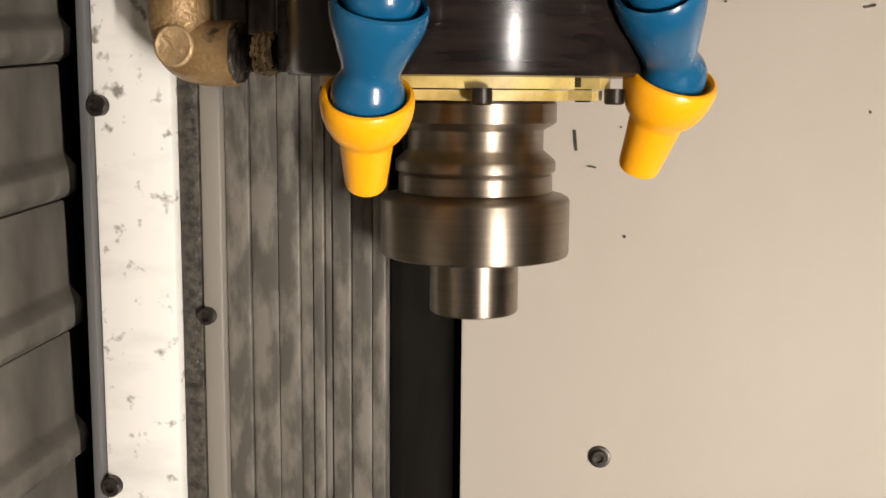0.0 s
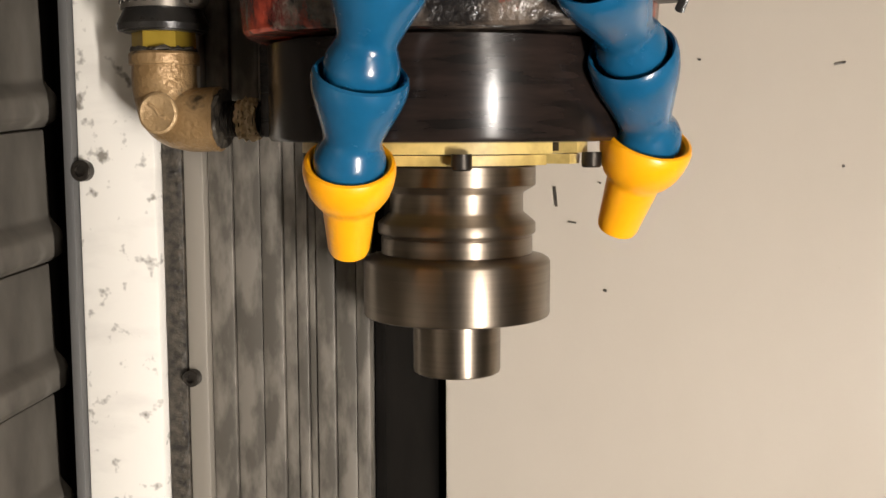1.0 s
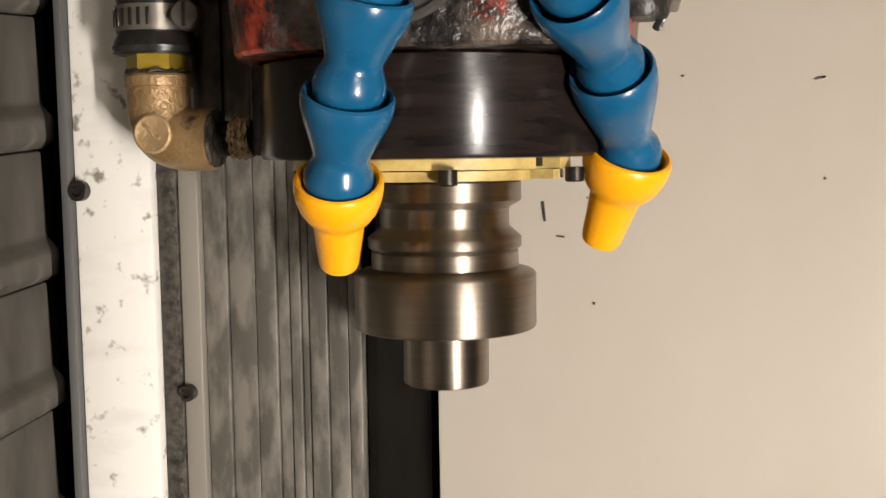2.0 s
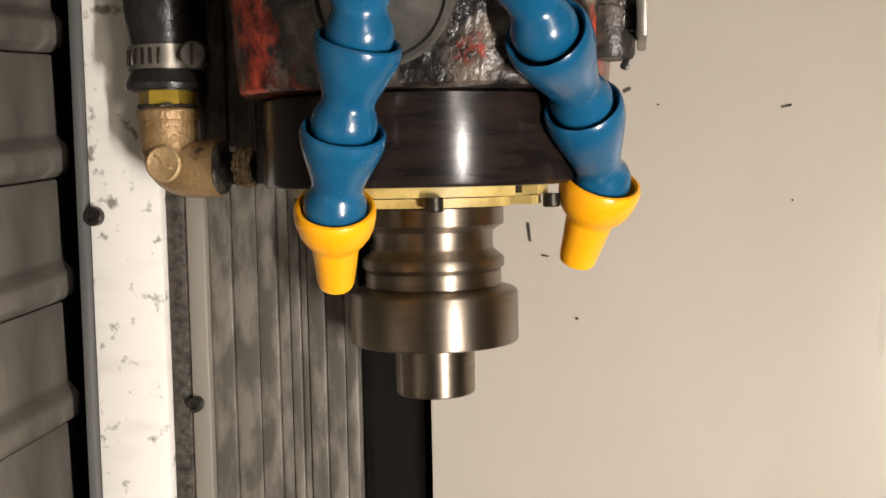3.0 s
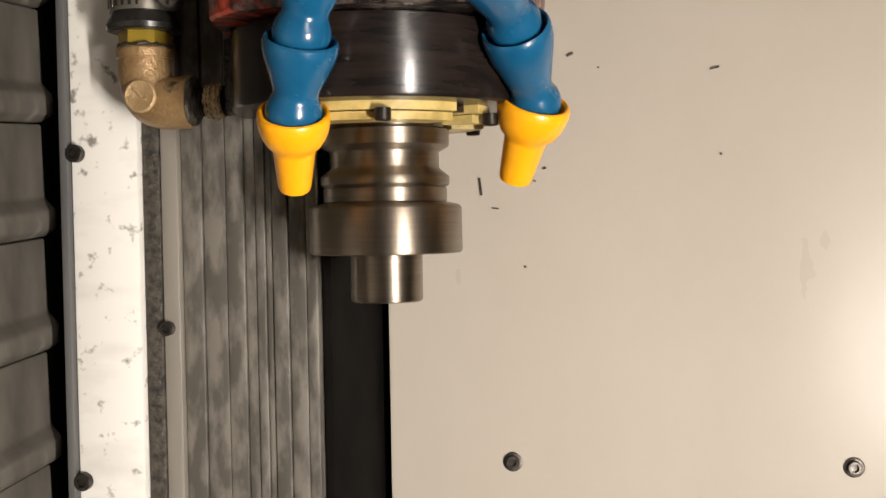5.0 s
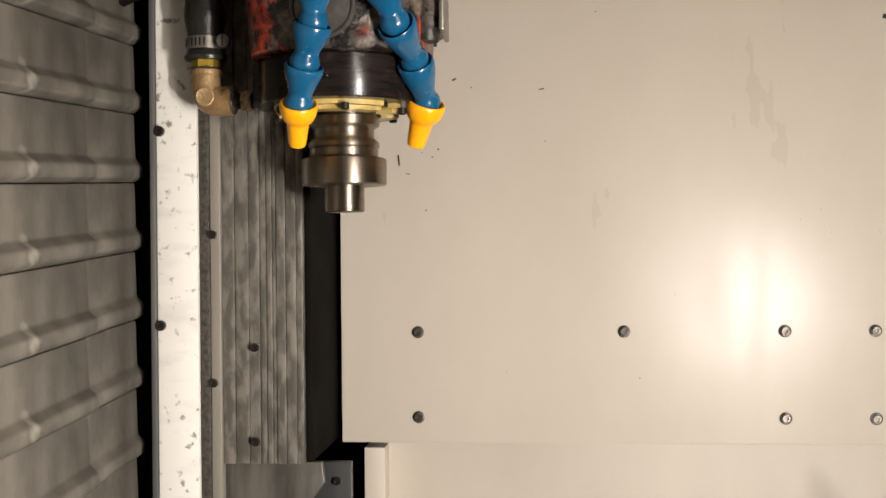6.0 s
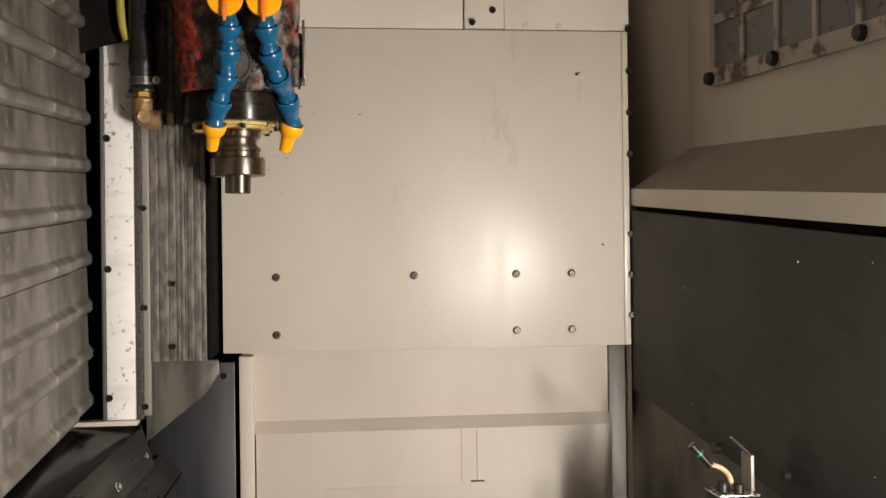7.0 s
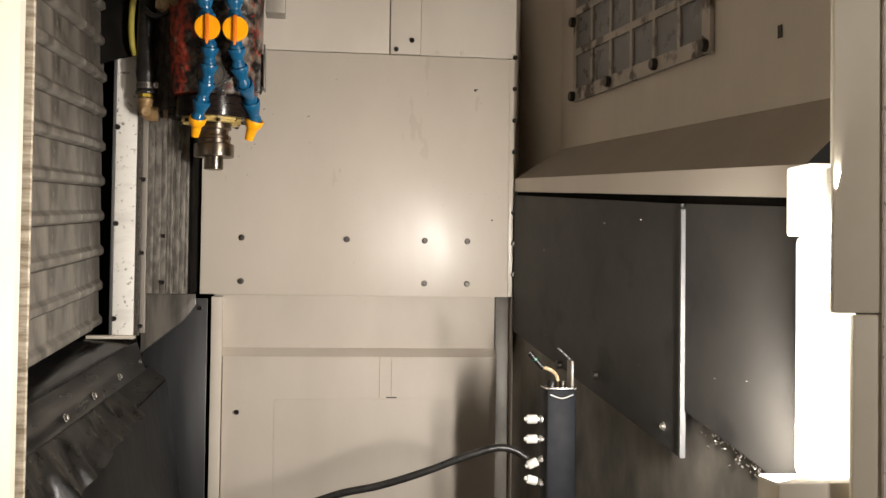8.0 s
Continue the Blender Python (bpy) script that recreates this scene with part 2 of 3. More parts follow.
def lathe(profile, segs=48, m=None, bm=None, close=True):
    """A profile of (radius, height) turned round z."""
    bm = bm or bmesh.new()
    m = m or Matrix()
    rings = []
    for r, z in profile:
        if r < 1e-6:
            rings.append([bm.verts.new(m @ Vector((0, 0, z)))])
        else:
            rings.append([bm.verts.new(m @ Vector((r * math.cos(2 * math.pi * k / segs), r * math.sin(2 * math.pi * k / segs), z))) for k in range(segs)])
    faces = []
    for a, b in zip(rings, rings[1:]):
        for k in range(segs):
            j = (k + 1) % segs
            if len(a) == 1 and len(b) == 1:
                continue
            if len(a) == 1:
                faces.append(bm.faces.new((a[0], b[j], b[k])))
            elif len(b) == 1:
                faces.append(bm.faces.new((a[k], a[j], b[0])))
            else:
                faces.append(bm.faces.new((a[k], a[j], b[j], b[k])))
    if close:
        for ring in (rings[0], rings[-1]):
            if len(ring) > 2:
                faces.append(bm.faces.new(ring))
    bmesh.ops.recalc_face_normals(bm, faces=faces)
    return bm


def aim(a, b):
    """A pose at a whose z axis points to b."""
    d = Vector(b) - Vector(a)
    return Matrix.Translation(a) @ d.to_track_quat("Z", "Y").to_matrix().to_4x4()


def smooth_path(points, steps=10):
    pts = [Vector(p) for p in points]
    pts = [2 * pts[0] - pts[1]] + pts + [2 * pts[-1] - pts[-2]]
    out = []
    for i in range(1, len(pts) - 2):
        p0, p1, p2, p3 = pts[i - 1:i + 3]
        for k in range(steps):
            t = k / steps
            out.append(0.5 * ((2 * p1) + (p2 - p0) * t + (2 * p0 - 5 * p1 + 4 * p2 - p3) * t * t + (3 * p1 - p0 - 3 * p2 + p3) * t ** 3))
    out.append(pts[-2])
    return out


def tube(points, radius, segs=20, steps=10, bm=None, vary=None):
    bm = bm or bmesh.new()
    path = smooth_path(points, steps) if steps > 1 else [Vector(p) for p in points]
    rings = []
    up = Vector((0.3, 1, 0.1)).normalized()
    for i, p in enumerate(path):
        d = (path[min(i + 1, len(path) - 1)] - path[max(i - 1, 0)]).normalized()
        u = (up - d * up.dot(d)).normalized()
        up = u
        w = d.cross(u)
        r = radius * (vary(i / (len(path) - 1)) if vary else 1)
        rings.append([bm.verts.new(p + r * (math.cos(2 * math.pi * k / segs) * u + math.sin(2 * math.pi * k / segs) * w)) for k in range(segs)])
    faces = []
    for a, b in zip(rings, rings[1:]):
        for k in range(segs):
            faces.append(bm.faces.new((a[k], a[(k + 1) % segs], b[(k + 1) % segs], b[k])))
    faces += [bm.faces.new(rings[0]), bm.faces.new(rings[-1])]
    bmesh.ops.recalc_face_normals(bm, faces=faces)
    return bm


# ---- structure ----
TIP = 1.2          # height of the tool's lower end
PY = 0.184         # the far panel's face


def slab(name, lo, hi, material, label, bevel=0.001, category="", kind="structure"):
    return tagged(part(name, box(lo, hi, bevel), material), label, category, "", kind)


slab("panel_main", (-0.038, PY, 0.963), (0.608, PY + 0.012, 1.468), PANEL, "cream painted sheet metal panel with screws and scratches", 0.0015)
slab("panel_upper_left", (-0.30, PY, 1.4695), (0.342, PY + 0.012, 2.2), MATTE, "cream painted upper sheet metal panel")
slab("panel_upper_strip", (0.344, PY - 0.003, 1.470), (0.4075, PY + 0.012, 2.2), MATTE, "cream painted joint strip with two screws")
slab("panel_upper_right", (0.4085, PY, 1.4695), (0.612, PY + 0.012, 2.2), MATTE, "cream painted upper sheet metal panel")
slab("panel_flange", (0.5985, PY - 0.0025, 0.964), (0.6085, PY - 0.0002, 1.467), PANEL, "folded cream edge of the main panel", 0.0008)
# Deep V fold added to the shape so that this corner falls into shade.
tagged(part("wall_corner", prism([(0.6095, PY + 0.002), (0.655, PY + 0.17), (0.716, PY + 0.010), (0.74, PY + 0.010), (0.70, PY + 0.20), (0.6095, PY + 0.20)], "z", 0.2, 2.2), MATTE),
       "cream corner of the enclosure, V fold added for shade", "", "", "structure")
slab("wall_low", (-0.012, PY + 0.028, 0.852), (0.577, PY + 0.04, 0.98), MATTE, "cream sheet metal under the main panel")
tagged(part("wall_ledge", prism([(PY + 0.04, 0.862), (PY + 0.028, 0.853), (PY + 0.006, 0.836), (PY + 0.04, 0.82)], "x", -0.012, 0.577), MATTE),
       "cream folded ledge of sheet metal", "", "", "structure")
slab("wall_bottom", (0.010, PY + 0.006, 0.2), (0.577, PY + 0.018, 0.836), MATTE, "cream lower sheet metal panel with rust runs")
slab("trim_post", (-0.014, PY - 0.002, 0.2), (0.008, PY + 0.03, 0.958), MATTE, "cream folded edge of the lower panel")
slab("wall_behind", (-0.5, PY + 0.21, 0.1), (0.9, PY + 0.23, 2.3), GAP, "back of the enclosure, painted dark for shade")

# the side with the window, folded in three
A, B = Vector((0.612, PY, 0)), Vector((0.765, -0.95, 0))


def side(y, off=0.0):
    """x of the side wall at depth y, pushed outwards by off."""
    return A.x + (B.x - A.x) * (PY - y) / (PY - B.y) + off


def side_slab(name, y0, y1, z, off, thick, material, label, kind="structure", category=""):
    """An upright slab along the side wall; z gives bottom and top at y0 and at y1."""
    bm = bmesh.new()
    (z00, z01), (z10, z11) = z
    vs = [bm.verts.new((side(y, off + o), y, zz)) for y, lo, hi in ((y0, z00, z01), (y1, z10, z11)) for o in (0, thick) for zz in (lo, hi)]
    a, b, c, d, e, f, g, h = vs
    faces = [bm.faces.new(q) for q in ((a, b, f, e), (c, g, h, d), (a, c, d, b), (e, f, h, g), (b, d, h, f), (a, e, g, c))]
    bmesh.ops.recalc_face_normals(bm, faces=faces)
    return tagged(part(name, bm, material), label, category, "", kind)


SILL0, SILL1 = (1.187, 1.214), (1.101, 1.141)
side_slab("wall_side_low", PY + 0.05, -0.87, ((0.2, 1.18), (0.2, 1.10)), 0.012, 0.03, GRIMY_SHADED, "grimy oil stained lower side wall, shade painted in")
# Shaded end of the lower panel, darkened by its colour.
slab("wall_low_corner", (0.579, PY + 0.030, 0.2), (0.6085, PY + 0.04, 0.98), GRIMY_SHADED, "sheet metal beside the lower panel, shade painted in")
side_slab("trim_sill", PY, -0.87, (SILL0, SILL1), 0.0, 0.04, PANEL, "cream folded sill along the side wall")
OUT = 0.10
bm = bmesh.new()
q = [bm.verts.new(p) for p in ((side(PY, 0.002), PY, SILL0[1]), (side(-0.87, 0.002), -0.87, SILL1[1]), (side(-0.87, OUT), -0.87, 1.235), (side(PY, OUT), PY, 1.28))]
bm.faces.new(q)
bmesh.ops.solidify(bm, geom=bm.faces[:], thickness=0.006)
tagged(part("wall_side_slope", bm, MATTE), "sloping cream shelf above the sill", "", "", "structure")
side_slab("wall_side_high", PY + 0.001, -0.87, ((1.28, 2.2), (1.23, 2.2)), OUT, 0.03, MATTE, "cream upper side wall with a window")
side_slab("plate_far", PY - 0.002, -0.565, ((0.892, 1.179), (0.747, 1.113)), -0.001, 0.008, PLATE, "dull grey steel guard plate bolted to the side wall")
side_slab("plate_near", -0.572, -0.87, ((0.815, 1.113), (0.745, 1.090)), 0.003, 0.006, PLATE, "dull grey steel guard plate with a torn wiper")

# Black strip added under the sill, the gap's shade as colour.
side_slab("gap_line", PY - 0.001, -0.866, ((1.176, 1.1865), (1.088, 1.1005)), 0.006, 0.005, GAP, "black strip standing in for the shaded gap under the sill")

# the near edge of the far guard plate catches the light
side_slab("trim_plate_edge", -0.5652, -0.5705, ((0.747, 1.105), (0.747, 1.105)), -0.003, 0.008, EDGE_STEEL, "bare edge of the guard plate")


# ---- the column side: strip, grooved cover, dark gap ----
slab("strip_white", (-0.1865, 0.040, 0.886), (-0.1478, 0.056, 1.425), WHITE, "white plastic wiper strip with grey stains", 0.0015)
slab("strip_edge", (-0.1915, 0.036, 0.886), (-0.1867, 0.060, 1.60), EDGE_STEEL, "grey metal edge of the white strip", 0.001)
# Added black sheet, holds the soft shade that falls above the strip.
tagged(part("shade_sheet", prism([(-0.270, 1.388), (-0.232, 1.390), (-0.205, 1.402), (-0.188, 1.408), (-0.147, 1.418), (-0.140, 1.75), (-0.270, 1.75)], "y", 0.024, 0.0385, 0.002), GAP), "black sheet standing in for the shade above the white strip", "", "", "structure")
slab("strip_foot", (-0.232, 0.030, 0.879), (-0.1445, 0.058, 0.8855), PANEL, "pale metal foot under the white strip", 0.001)
slab("sealant", (-0.1476, 0.046, 0.885), (-0.1375, 0.058, 1.60), GRIT, "gritty dark sealant beside the strip", 0.001)
slab("strip_grey", (-0.1373, 0.047, 0.89), (-0.1275, 0.060, 1.60), GREY_STRIP, "grey metal strip with small screws", 0.001)
column = thing("column_cover", "oily sheet steel column cover with upright grooves", "machine cover", "", "structure")
edges = (-0.1274, -0.1155, -0.1020, -0.0915, -0.0850, -0.0795, -0.0755, -0.0665, -0.0565, -0.0500)
for i, (x0, x1) in enumerate(zip(edges, edges[1:])):
    d = (0.0, 0.0035, 0.0015, 0.005, 0.002, 0.0045, 0.001, 0.004, 0.002)[i]
    part("slat", box((x0 + 0.0002, 0.052 + 0.45 * d, 0.965), (x1 - 0.0002, 0.070, 1.60), 0.0006), GALV, column)
tagged(part("column_skirt", prism([(-0.137, 0.9645), (-0.036, 0.9645), (-0.034, 0.945), (-0.055, 0.915), (-0.137, 0.850)], "y", 0.066, 0.074, 0.001), SKIRT), "oily sheet steel skirt under the column cover", "", "", "structure")
slab("gap_wall", (-0.0495, 0.060, 0.9655), (-0.044, 0.26, 1.7), GAP, "side of the column, painted black for shade")
slab("skirt_low", (-0.20, 0.118, 0.2), (-0.0165, 0.126, 0.955), SLIDE, "dark oily sheet under the column")
slab("wall_outer_left", (-0.70, -1.2, 0.1), (-0.68, 0.3, 2.3), GAP, "outer wall of the machine, painted dark for shade")
slab("column_body", (-0.60, 0.075, 0.2), (-0.14, 0.26, 2.2), GAP, "column behind the strip, painted black for shade")

# the ridged way cover
cover = thing("way_cover", "ridged telescopic steel way cover, oily and streaked", "way cover", "", "structure")


def plate_mesh(y0, y1, inset, deep):
    prof = [(-0.0095 * deep, 0.0), (-0.001, 0.004), (0.0, 0.006), (0.0, 0.014), (-0.001, 0.0165), (-0.0085 * deep, 0.0225), (-0.0105 * deep, 0.0655), (-0.05, 0.0655), (-0.05, 0.0)]
    bm = prism([(p[0] - inset, p[1]) for p in prof], "y", y0, y1)
    for v in bm.verts:
        v.co.z += 0.065 * (v.co.y + 0.33)
    bmesh.ops.bevel(bm, geom=bm.edges[:], offset=0.0018, segments=2, affect="EDGES", profile=0.5)
    return bm


wide = mesh_of("plate", plate_mesh(-0.778, -0.055, 0.0, 1.0))
narrow = mesh_of("plate", plate_mesh(-0.0545, 0.064, 0.004, 0.8))
for me in (wide, narrow):
    shade(me)
    me.materials.append(COVER)
for k in range(-5, 8):
    for me in (wide, narrow):
        ob = new("plate", me)
        ob.location = (-0.2040, 0, 1.2085 + 0.0662 * k)
        ob.parent = cover

# the ledge at the foot of the way cover
def sheet(name, corners, thick, material, label, wave=0.0, cuts=1):
    """A bent sheet between four corners, far top, near top, near low, far low."""
    a, b, c, d = [Vector(p) for p in corners]
    n = (b - a).cross(d - a).normalized()
    bm = bmesh.new()
    grid = []
    for i in range(cuts + 1):
        s = i / cuts
        row = []
        for j in range(5):
            t = j / 4
            p = (a * (1 - s) + b * s) * (1 - t) + (d * (1 - s) + c * s) * t
            if wave:
                p += n * wave * (0.35 + 0.9 * noise.noise((s * 9, 5, 1)) + 0.55 * math.sin(s * 52) + 0.35 * math.sin(s * 97 + 1)) * t + (d - a) * 0.16 * noise.noise((s * 22, 2, 3)) * (j == 4)
            row.append(bm.verts.new(p))
        grid.append(row)
    for r0, r1 in zip(grid, grid[1:]):
        for j in range(4):
            bm.faces.new((r0[j], r1[j], r1[j + 1], r0[j + 1]))
    bmesh.ops.solidify(bm, geom=bm.faces[:], thickness=thick)
    return tagged(part(name, bm, material), label, "", "", "structure")


sheet("ledge_channel", ((-0.24, 0.05, 0.880), (-0.30, -0.779, 0.852), (-0.262, -0.779, 0.775), (-0.141, 0.05, 0.874)), 0.003, OILY_BLACK, "black oily channel under the way cover")
sheet("ledge_plate", ((-0.141, 0.05, 0.874), (-0.262, -0.779, 0.775), (-0.246, -0.779, 0.71), (-0.124, 0.05, 0.820)), 0.004, LEDGE, "dark oily steel ledge with bolts")
sheet("wiper", ((-0.147, -0.12, 0.796), (-0.246, -0.779, 0.7095), (-0.198, -0.779, 0.585), (-0.108, -0.12, 0.752)), 0.003, OILY_RUBBER, "torn black rubber wiper under the ledge", 0.013, 120)
sheet("ledge_fold", ((-0.1262, 0.117, 0.823), (-0.252, -0.779, 0.703), (-0.222, -0.779, 0.640), (-0.094, 0.117, 0.797)), 0.003, LEDGE, "folded dark sheet under the ledge")
sheet("chip_slide", ((-0.093, 0.117, 0.795), (-0.222, -0.779, 0.637), (-0.06, -0.779, 0.22), (-0.0165, 0.117, 0.22)), 0.003, SLIDE, "dark oily chip slide sheet with upright streaks")
slab("floor", (-0.7, -1.3, 0.15), (1.3, 0.3, 0.2), DARK, "dark oily chip tray")
slab("ceiling", (-0.7, -1.2, 2.2), (1.3, 0.3, 2.23), PANEL, "painted roof of the enclosure")
slab("hall_floor", (-6, -7, -0.02), (6, 1.5, 0.0), GREY_STRIP, "grey hall floor")

# ---- the opening ----
tagged(part("jamb_left", prism([(-0.152, -0.795), (-0.150, -0.80), (-0.145, -0.845), (-0.143, -0.850), (-0.29, -1.5), (-0.62, -1.5), (-0.62, -0.79)], "z", 0.2, 2.2, 0.001), FRAME),
       "ivory painted jamb of the opening", "", "", "structure")
slab("jamb_seal_left", (-0.30, -0.789, 0.2), (-0.143, -0.780, 2.2), BRUSH, "tan brush seal along the jamb", 0.002)
slab("jamb_right", (0.744, -0.962, 0.968), (1.5, -0.952, 2.2), JAMB, "greyed ivory jamb of the opening", 0.003)
slab("jamb_right_low", (0.768, -0.961, 0.2), (1.5, -0.951, 0.9665), JAMB, "greyed ivory lower jamb of the opening", 0.003)
slab("jamb_seal", (0.800, -0.968, 0.2), (0.822, -0.9615, 2.2), WHITE, "pale seal strip on the jamb", 0.002)

lamp = thing("work_lamp", "white work lamp on the jamb, switched on", "work lamp", at=(0.757, -0.905, 0.8))
part("mount", box((-0.01, -0.0468, 0.26), (0.03, -0.0302, 0.33), 0.003), FRAME, lamp)
part("housing", box((-0.028, -0.03, 0.255), (0.02, 0.03, 0.335), 0.004), GLOW, lamp, "glowing end of the diffuser")
part("diffuser", box((-0.022, -0.022, -0.02), (0.035, 0.022, 0.2545), 0.008), GLOW, lamp, "glowing white diffuser")
part("base", box((-0.062, -0.03, -0.6), (0.035, 0.03, -0.021), 0.004), FRAME, lamp, "ivory lamp base")


# ---- screws ----
def screw_mesh(r, h, washer=0.0, recess=True):
    """A socket head screw along z with a hexagon recess; its seat is at z = 0."""
    prof = []
    if washer:
        prof += [(washer, 0.0), (washer, 0.0008), (washer - 0.0006, 0.0012), (r, 0.0012)]
    prof += [(r, 0.0), (r, h - 0.0006), (r - 0.0006, h)]
    bm = lathe(prof + ([(r * 0.56, h)] if recess else [(0.0, h)]), 24, close=False)
    if recess:
        q = lathe([(r * 0.56, h), (r * 0.54, h - 0.002), (0.0, h - 0.0022)], 24, close=False)
        tmp = bpy.data.meshes.new("tmp")
        q.to_mesh(tmp)
        q.free()
        bm.from_mesh(tmp)
        bpy.data.meshes.remove(tmp)
    me = mesh_of("screw", bm)
    shade(me)
    me.materials.append(SCREW)
    return me


def screws(places, me, m, label, group, category="screw"):
    for p in places:
        ob = new("screw", me)
        ob.matrix_basis = Matrix.Translation(p) @ m
        tagged(ob, label, category, group)


FRONT = pose(0, 0, 0, 90, 0, 0)
washered = screw_mesh(0.0045, 0.0040, 0.0064)
washered.materials[0] = WASHER
screws([(x, PY - 0.0002, 1.0795) for x in (0.044, 0.259, 0.422, 0.512)] + [(x, PY - 0.0002, 0.990) for x in (0.044, 0.422, 0.512)],
       washered, FRONT, "socket head screw with washer in the cream panel", "screws of the main panel")
plain = screw_mesh(0.0050, 0.0045)
screws([(-0.1830, 0.0398, z) for z in (1.280, 1.097, 0.917)], plain, FRONT, "black socket screw in the white strip", "screws of the white strip")
small = screw_mesh(0.0040, 0.0045)
screws([(-0.1345, 0.0468, z) for z in (1.182, 1.042, 0.903)], small, FRONT, "small black screw in the grey strip", "screws of the grey strip")
screws([(-0.096, 0.0520, z) for z in (1.075, 0.986)], small, FRONT, "small black screw in the column cover", "screws of the column cover")
screws([(0.6095, PY - 0.0027, z) for z in (1.471, 1.404, 1.337, 1.270, 1.141, 1.076, 1.011)], plain, FRONT,
       "dark screw along the panel's folded edge", "screws of the panel edge")
screws([(0.356, PY - 0.0031, 1.479), (0.389, PY - 0.0031, 1.499)], plain, FRONT, "dark screw in the joint strip", "screws of the joint strip")
pale = screw_mesh(0.0050, 0.0025)
pale.materials[0] = PANEL
screws([(0.443, PY - 0.0002, 1.476), (0.497, PY - 0.0002, 1.475)], pale, FRONT, "painted over screw in the upper panel", "painted screws")
screws([(0.040, PY + 0.0058, 0.722)], plain, FRONT, "black screw in the lower panel", "screw of the lower panel")
screws([(-0.031, 0.1178, 0.936)], small, FRONT, "black screw in the dark sheet", "screw of the dark sheet")
bolt = screw_mesh(0.0046, 0.005, 0.0068, False)
bolt.materials[0] = CHROME
for along in (0.02, 0.23, 0.47, 0.70):
    p = Vector((-0.1335, 0.04, 0.838)).lerp(Vector((-0.2075, -0.54, 0.757)), along)
    ob = new("bolt", bolt)
    ob.matrix_basis = aim(p, p + Vector((0.95, -0.1, 0.30)))
    tagged(ob, "bright hexagon bolt in the dark ledge", "bolt", "bolts of the ledge")
wall_bolt = screw_mesh(0.0085, 0.008, 0.0, False)
for y, z, off in ((-0.261, 0.839, -0.001), (-0.093, 0.843, -0.001), (-0.515, 0.785, -0.001)):
    ob = new("bolt", wall_bolt if y > -0.5 else bolt)
    ob.matrix_basis = aim((side(y, off), y, z), (side(y, off) - 1, y - 0.12, z))
    tagged(ob, "round bolt head in the guard plate", "bolt", "bolts of the guard plate")

# ---- the window ----
UP = OUT - 0.002
window = thing("window_1", "small barred window in the upper side wall, dull glass", "window", "", "structure")


def wall_quad(y0, y1, za, zb, off, thick, drop=0.014):
    """A slab on the upper side wall; za and zb are its heights at the far end."""
    bm = bmesh.new()
    vs = []
    for y in (y0, y1):
        d = -drop * (0.097 - y)
        for o in (off, off - thick):
            for z in (za, zb):
                vs.append(bm.verts.new((side(y, UP + o), y, z + d)))
    a, b, c, d, e, f, g, h = vs
    faces = [bm.faces.new(q) for q in ((a, b, f, e), (c, g, h, d), (a, c, d, b), (e, f, h, g), (b, d, h, f), (a, e, g, c))]
    bmesh.ops.recalc_face_normals(bm, faces=faces)
    return bm


W0, W1, Z0, ROW, COL = 0.097, -0.468, 1.366, 0.083, 0.094
part("glass", wall_quad(W0 - 0.004, W1 + 0.004, Z0 + 0.004, Z0 + 0.42, 0.0, 0.003), GLASS_GREY, window, "dull grey glass")
part("frame_bottom", wall_quad(W0, W1, Z0, Z0 + 0.026, 0.0, 0.007), RUSTY, window, "worn white frame with rust")
part("frame_side", wall_quad(W0, W0 - 0.014, Z0 + 0.0262, Z0 + 0.42, 0.0, 0.007), RUSTY, window)
part("frame_side", wall_quad(W1 + 0.026, W1, Z0 + 0.0262, Z0 + 0.42, 0.0, 0.007), RUSTY, window)
for k in range(1, 6):
    y = W0 - 0.002 - k * (W0 - W1 - 0.016) / 6
    part("bar", wall_quad(y + 0.005, y - 0.005, Z0 + 0.0262, Z0 + 0.42, -0.0031, 0.0035), RUSTY, window)
for k in range(1, 5):
    z = Z0 + 0.018 + k * ROW
    part("bar", wall_quad(W0 - 0.0142, W1 + 0.0262, z - 0.007, z + 0.007, -0.0031, 0.0037), RUSTY, window)
knob = lathe([(0.0, 0.0), (0.0105, 0.0), (0.0105, 0.006), (0.009, 0.009), (0.0, 0.0095)], 20)
knob = mesh_of("window_screw", knob)
shade(knob)
knob.materials.append(SCREW)
for y, dz in ((0.094, 0.012), (0.094, 0.165), (-0.085, 0.014), (-0.28, 0.013), (-0.455, 0.012)):
    ob = new("screw", knob)
    z = Z0 + dz - 0.014 * (0.097 - y)
    ob.matrix_basis = aim((side(y, UP - 0.0072), y, z), (side(y, UP) - 1, y - 0.13, z))
    tagged(ob, "rounded black screw in the window frame", "screw", "screws of the window")
part("chip_mark", wall_quad(-0.645, -0.655, 1.352, 1.37, 0.0008, 0.001), SCREW, window)

# ---- the spindle ----
spindle = thing("spindle_head", "spindle head with worn red paint and black nose", "spindle", at=(-0.004, 0, TIP))
part("nose", lathe([(0.060, 0.0935), (0.0693, 0.0940), (0.0703, 0.0955), (0.0703, 0.1305), (0.068, 0.1316)], 96), BLACK_OXIDE, spindle, "black oiled steel spindle nose")
casting = lathe([(0.06, 0.1318), (0.0848, 0.1319), (0.0862, 0.1332), (0.0885, 0.16), (0.0965, 0.25), (0.100, 0.50)], 96)
